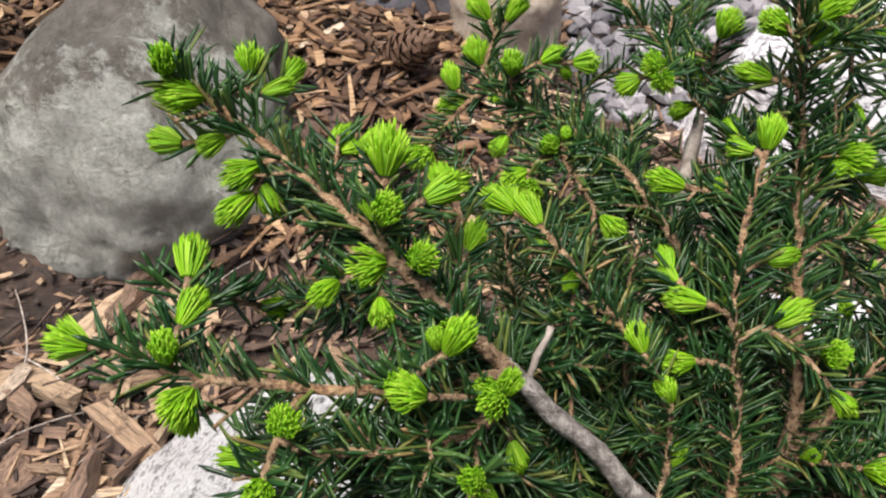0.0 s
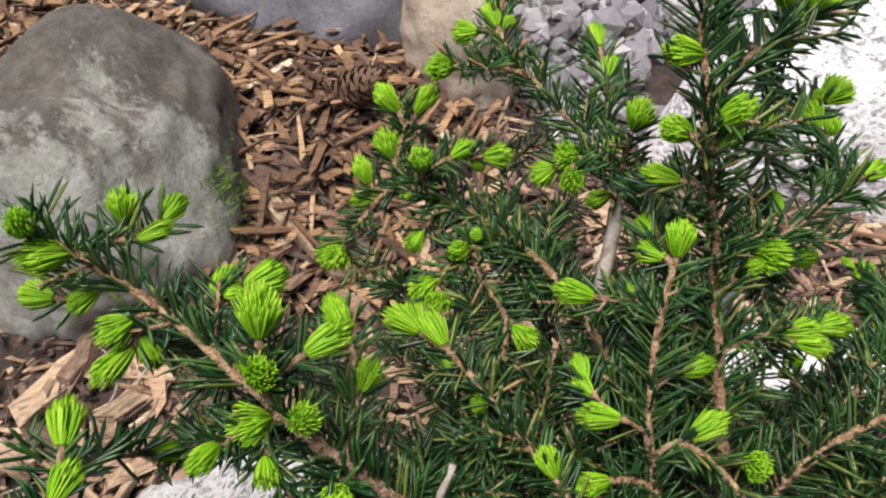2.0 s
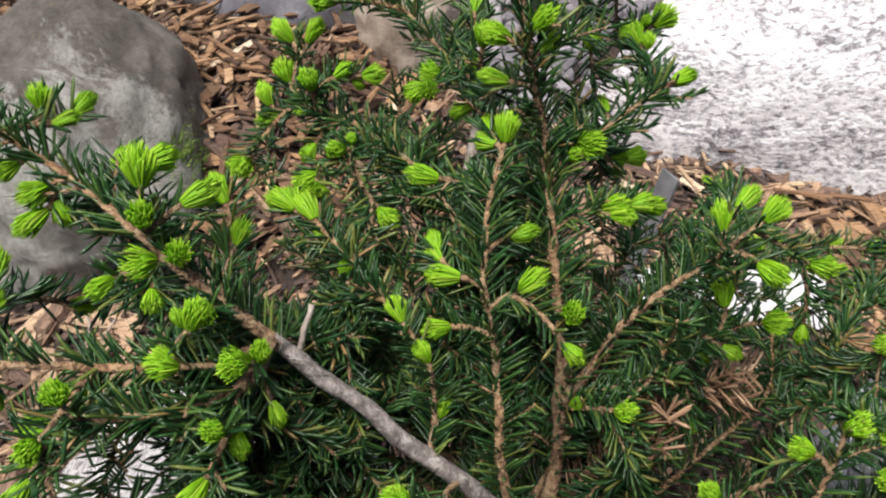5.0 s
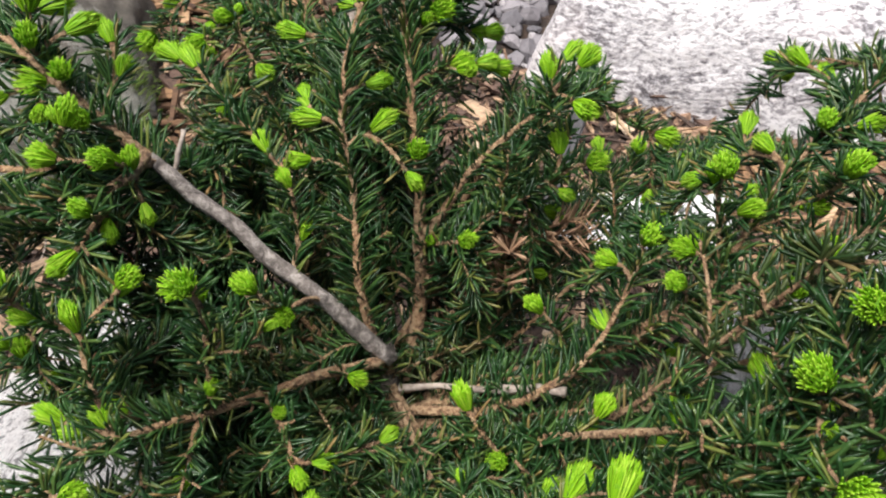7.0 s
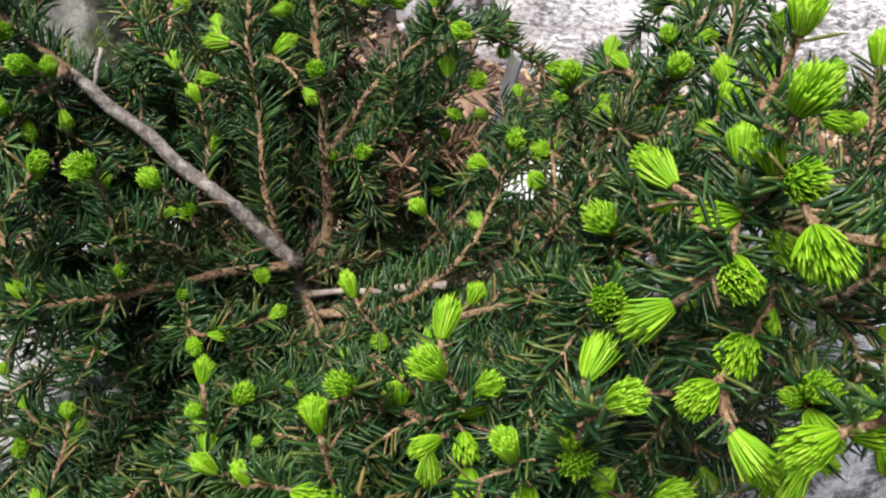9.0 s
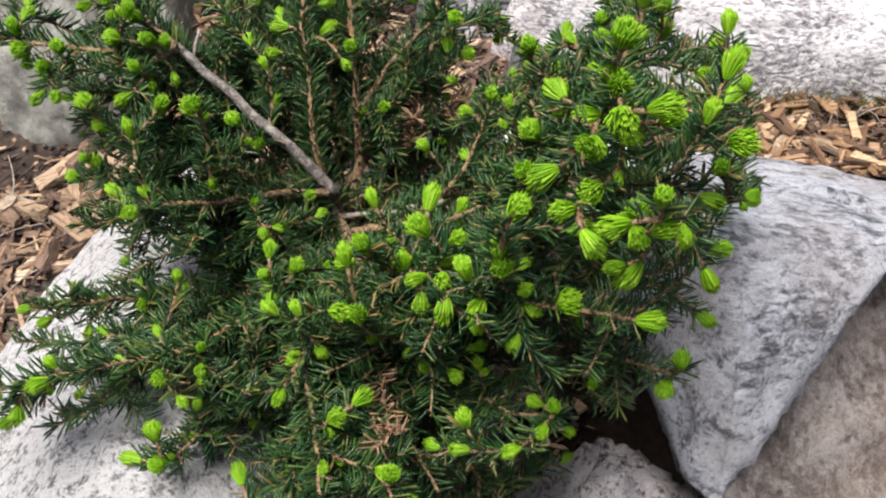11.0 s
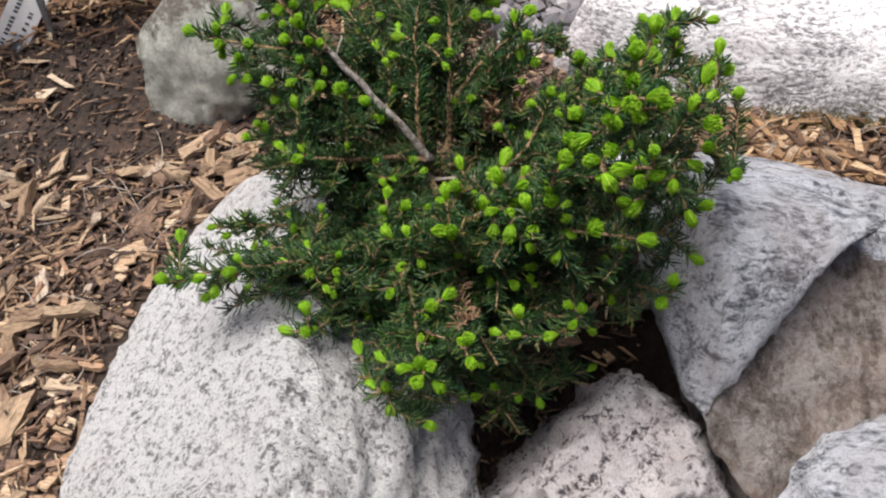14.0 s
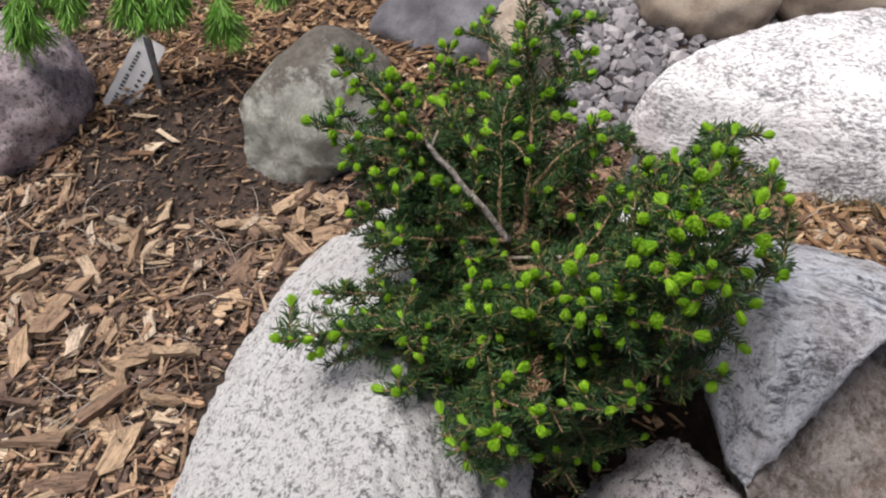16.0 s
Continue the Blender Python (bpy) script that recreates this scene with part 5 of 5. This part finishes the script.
# ---- pine cones ----
def pine_cone(place, way, size):
    cone = tagged(new("pine_cone"), "dark brown open pine cone lying on mulch", "pine cone")
    cone.matrix_basis = Matrix.Translation(place) @ Vector(way).to_track_quat("Z", "Y").to_matrix().to_4x4() @ Matrix.Diagonal((size, size, size, 1))
    v, f = tube([[(Vector((0, 0, z)), w) for z, w in ((-0.45, 0.1), (-0.2, 0.17), (0.2, 0.15), (0.5, 0.04))]], 8)
    part("core", mesh("core", v, f, M_CONE), cone)
    plate = mesh("cone_scale", [(0, -0.03, 0), (0, 0.03, 0), (0.2, 0.10, 0.05), (0.27, 0, 0.08), (0.2, -0.10, 0.05), (0.12, 0, -0.02), (0.22, 0, 0.01)],
                 [(0, 4, 3, 2, 1), (0, 1, 5), (1, 2, 6, 5), (2, 3, 6), (3, 4, 6), (4, 0, 5, 6)], M_CONE, False)
    for i in range(64):
        u = i / 63
        ob = part("cone_scale", plate, cone)
        fat = 0.55 + 0.75 * math.sin(math.pi * (0.12 + 0.8 * u))
        ob.matrix_basis = Matrix.Translation((0, 0, -0.45 + 0.92 * u)) @ Matrix.Rotation(i * 2.39996, 4, "Z") @ Matrix.Rotation(radians(-18 - 45 * u), 4, "Y") @ Matrix.Diagonal((fat * 1.25, fat * 1.3, fat, 1))
    return cone


pine_cone((-0.03, 0.57, height(-0.03, 0.57) + 0.022), (0.6, -0.3, 0.5), 0.052)


# ---- plant labels ----
def frame_of(place, x_way, y_way):
    x = Vector(x_way).normalized()
    z = x.cross(Vector(y_way)).normalized()
    return Matrix.Translation(place) @ Matrix((x, z.cross(x), z)).transposed().to_4x4()


def plant_label(foot, plate_pose, stake_top, size, label):
    """A printed plate on a flat metal stake."""
    thing = tagged(new("plant_label"), label, "plant label")
    thing.location = foot
    foot = Vector(foot)
    back = Matrix.Translation(-foot)
    w, h = size
    bm = bmesh.new()
    bmesh.ops.create_cube(bm, size=1, matrix=Matrix.Diagonal((w, h, 0.0015, 1)))
    bmesh.ops.bevel(bm, geom=[e for e in bm.edges if abs(e.verts[0].co.z - e.verts[1].co.z) > 0.001], offset=0.003, segments=3, affect="EDGES")
    me = bpy.data.meshes.new("plate")
    bm.to_mesh(me)
    bm.free()
    me.materials.append(M_LABEL)
    plate = part("plate", me, thing, "white printed plastic plate")
    plate.matrix_basis = back @ plate_pose
    r = random.Random(3)
    for row, (x0, x1) in enumerate(((-0.44, 0.30), (-0.2, 0.12))):
        x = x0 * w
        while x < x1 * w:
            n_w = r.uniform(0.0028, 0.0045)
            bar = part("print_bar", mesh("print_bar", [(x, -0.003, 0), (x + n_w, -0.003, 0), (x + n_w, 0.003, 0), (x, 0.003, 0)], [(0, 1, 2, 3)], M_INK, False), plate)
            bar.location = (0, h * (0.2 - 0.42 * row), 0.0011)
            x += n_w + (0.002 if r.random() < 0.8 else 0.006)
    tall = Vector(stake_top) - foot
    bm = bmesh.new()
    bmesh.ops.create_cube(bm, size=1, matrix=Matrix.Translation((0, 0, tall.length / 2 - 0.015)) @ Matrix.Diagonal((0.016, 0.0025, tall.length + 0.03, 1)))
    for v in bm.verts:
        if v.co.z < 0:
            v.co.x *= 0.5
    me = bpy.data.meshes.new("stake")
    bm.to_mesh(me)
    bm.free()
    me.materials.append(M_STAKE)
    stake = part("stake", me, thing, "grey metal stake")
    stake.matrix_basis = tall.to_track_quat("Z", "Y").to_matrix().to_4x4()
    return thing


plant_label((-0.512, 0.602, height(-0.512, 0.602)), frame_of((-0.553, 0.607, 0.088), (0.43, 0.59, 0.685), (-0.84, -0.31, 0.44)), (-0.511, 0.605, 0.155), (0.126, 0.046), "white printed plant label leaning on a grey stake")
plant_label((0.195, 0.385, height(0.195, 0.385)), frame_of((0.272, 0.366, 0.031), (1, -0.1, 0), (0.1, 0.75, 0.6)), (0.225, 0.40, 0.12), (0.13, 0.042), "white printed plant label half hidden behind the shrub")


# ---- the overhanging conifer twig ----
sapling = tagged(new("conifer_sapling"), "young conifer with soft bright green drooping needles", "tree")
sapling.location = (-0.7, 1.45, 0.03)
origin = Vector(sapling.location)
v, f = tube([[(p - origin, 0.012 - 0.006 * i / 40) for i, p in enumerate(curve_points([(-0.7, 1.45, 0.0), (-0.7, 1.44, 0.35), (-0.71, 1.45, 0.75), (-0.7, 1.46, 1.0)], 0.03))]], 10)
part("trunk", mesh("trunk", v, f, M_BARK), sapling)
for pts, tufts in ((((-0.7, 1.44, 0.62), (-0.66, 1.1, 0.62), (-0.60, 0.75, 0.46), (-0.585, 0.56, 0.33)), ((-0.611, 0.501, 0.300), (-0.60, 0.51, 0.318), (-0.553, 0.54, 0.325), (-0.58, 0.56, 0.345))),
                   (((-0.7, 1.44, 0.56), (-0.58, 1.1, 0.58), (-0.48, 0.80, 0.42), (-0.44, 0.65, 0.29)), ((-0.477, 0.575, 0.302), (-0.45, 0.585, 0.308), (-0.365, 0.62, 0.257), (-0.415, 0.59, 0.305), (-0.295, 0.66, 0.305)))):
    r = random.Random(str(pts))
    line = curve_points(pts, 0.02)
    paths, seeds = [[(p - origin, 0.004 - 0.0028 * i / len(line)) for i, p in enumerate(line)]], []
    for tip in tufts:
        p = Vector(tip) - Vector((0.02, 0, 0.04))
        for _ in range(7):
            way = Vector((r.uniform(-0.45, 0.45), r.uniform(-0.45, 0.2), -1.0)).normalized()
            size = r.uniform(0.045, 0.07)
            foot = min(line, key=lambda q: (q - p).length)
            paths.append([(q - origin, rr) for q, rr in bend_path(foot, (foot + p) / 2 + Vector((0, 0, 0.02)), p, 0.0014, 0.001, 0.01)] + [(p + way * size - origin, 0.0007)])
            for _ in range(85):
                u = r.random()
                lean = radians(r.gauss(34, 12))
                w = r.uniform(0, 6.28)
                a = way.orthogonal().normalized()
                out = a * math.cos(w) + way.cross(a) * math.sin(w)
                d = way * math.cos(lean) + out * math.sin(lean) + Vector((0, 0, -0.15))
                seeds.append((p + way * size * u - origin, d.normalized(), way.cross(out), r.uniform(0.028, 0.042), r.uniform(0.0018, 0.0025), r.uniform(-0.1, 0.1)))
    v, f = tube(paths, 6)
    branch = part("branch", mesh("branch", v, f, M_TWIG), sapling)
    v, f = needles(seeds)
    part("needles", mesh("needles", v, f, M_SOFT), branch, kind="stuff")

# ---- moss and dry roots ----
r = random.Random(21)
seeds = []
for _ in range(700):
    z, y = r.uniform(0.055, 0.12), r.gauss(0.485, 0.012)
    x = -0.117 + r.gauss(0, 0.005) - 0.10 * max(0, z - 0.09)
    seeds.append((Vector((x, y, z)), Vector((r.gauss(0.7, 0.4), r.gauss(-0.3, 0.5), 0.7)).normalized(), Vector((0, 0.3, 1)), r.uniform(0.004, 0.009), 0.0012, 0.1))
v, f = needles(seeds)
tagged(new("moss", mesh("moss", v, f, M_MOSS)), "green moss tuft on the side of a boulder", "moss", kind="stuff")
seeds = []
for _ in range(1500):
    x = r.uniform(0.47, 0.64)
    y, z = 0.487 - 0.10 * (x - 0.5) + r.gauss(0, 0.012), height(x, 0.48) + abs(r.gauss(0, 0.013))
    seeds.append((Vector((x, y, z)), Vector((r.gauss(0, 0.5), r.gauss(-0.6, 0.4), 0.8)).normalized(), Vector((1, 0.3, 0)), r.uniform(0.005, 0.011), 0.0013, 0.1))
v, f = needles(seeds)
tagged(new("moss", mesh("moss", v, f, M_DRYMOSS)), "brownish olive moss at the foot of the pale boulder", "moss", kind="stuff")
paths = []
for _ in range(130):
    x, y = r.uniform(-0.75, -0.16), r.uniform(-0.25, 0.42)
    if in_rock(x, y, 1.0):
        continue
    p = Vector((x, y, height(x, y) + 0.008))
    a, size = r.uniform(0, 6.28), r.uniform(0.03, 0.10)
    q = p + Vector((math.cos(a) * size, math.sin(a) * size, 0))
    q.z = height(q.x, q.y) + 0.008
    top = (p + q) / 2 + Vector((r.gauss(0, 0.02), r.gauss(0, 0.02), r.uniform(0.004, 0.02)))
    paths.append(bend_path(p, top, q, r.uniform(0.0005, 0.0011), 0.0005, 0.008))
v, f = tube(paths, 5)
tagged(new("dry_roots", mesh("dry_roots", v, f, M_DEAD)), "thin dry rootlets strewn over the mulch", "roots", kind="stuff")
paths = []
for _ in range(34):
    p = Vector((r.uniform(0.42, 0.72), r.uniform(0.42, 0.5), 0.0))
    p.z = height(p.x, p.y) + 0.004
    a = r.uniform(0, 6.28)
    size = r.uniform(0.03, 0.09)
    q = p + Vector((math.cos(a) * size, math.sin(a) * size * 0.5, 0))
    top = (p + q) / 2 + Vector((0, 0, r.uniform(0.01, 0.05)))
    paths.append(bend_path(p, top, q, 0.0007, 0.0005, 0.008))
v, f = tube(paths, 5)
tagged(new("dry_roots", mesh("dry_roots", v, f, M_DEAD)), "thin dry roots curling under the pale boulder", "roots", kind="stuff")
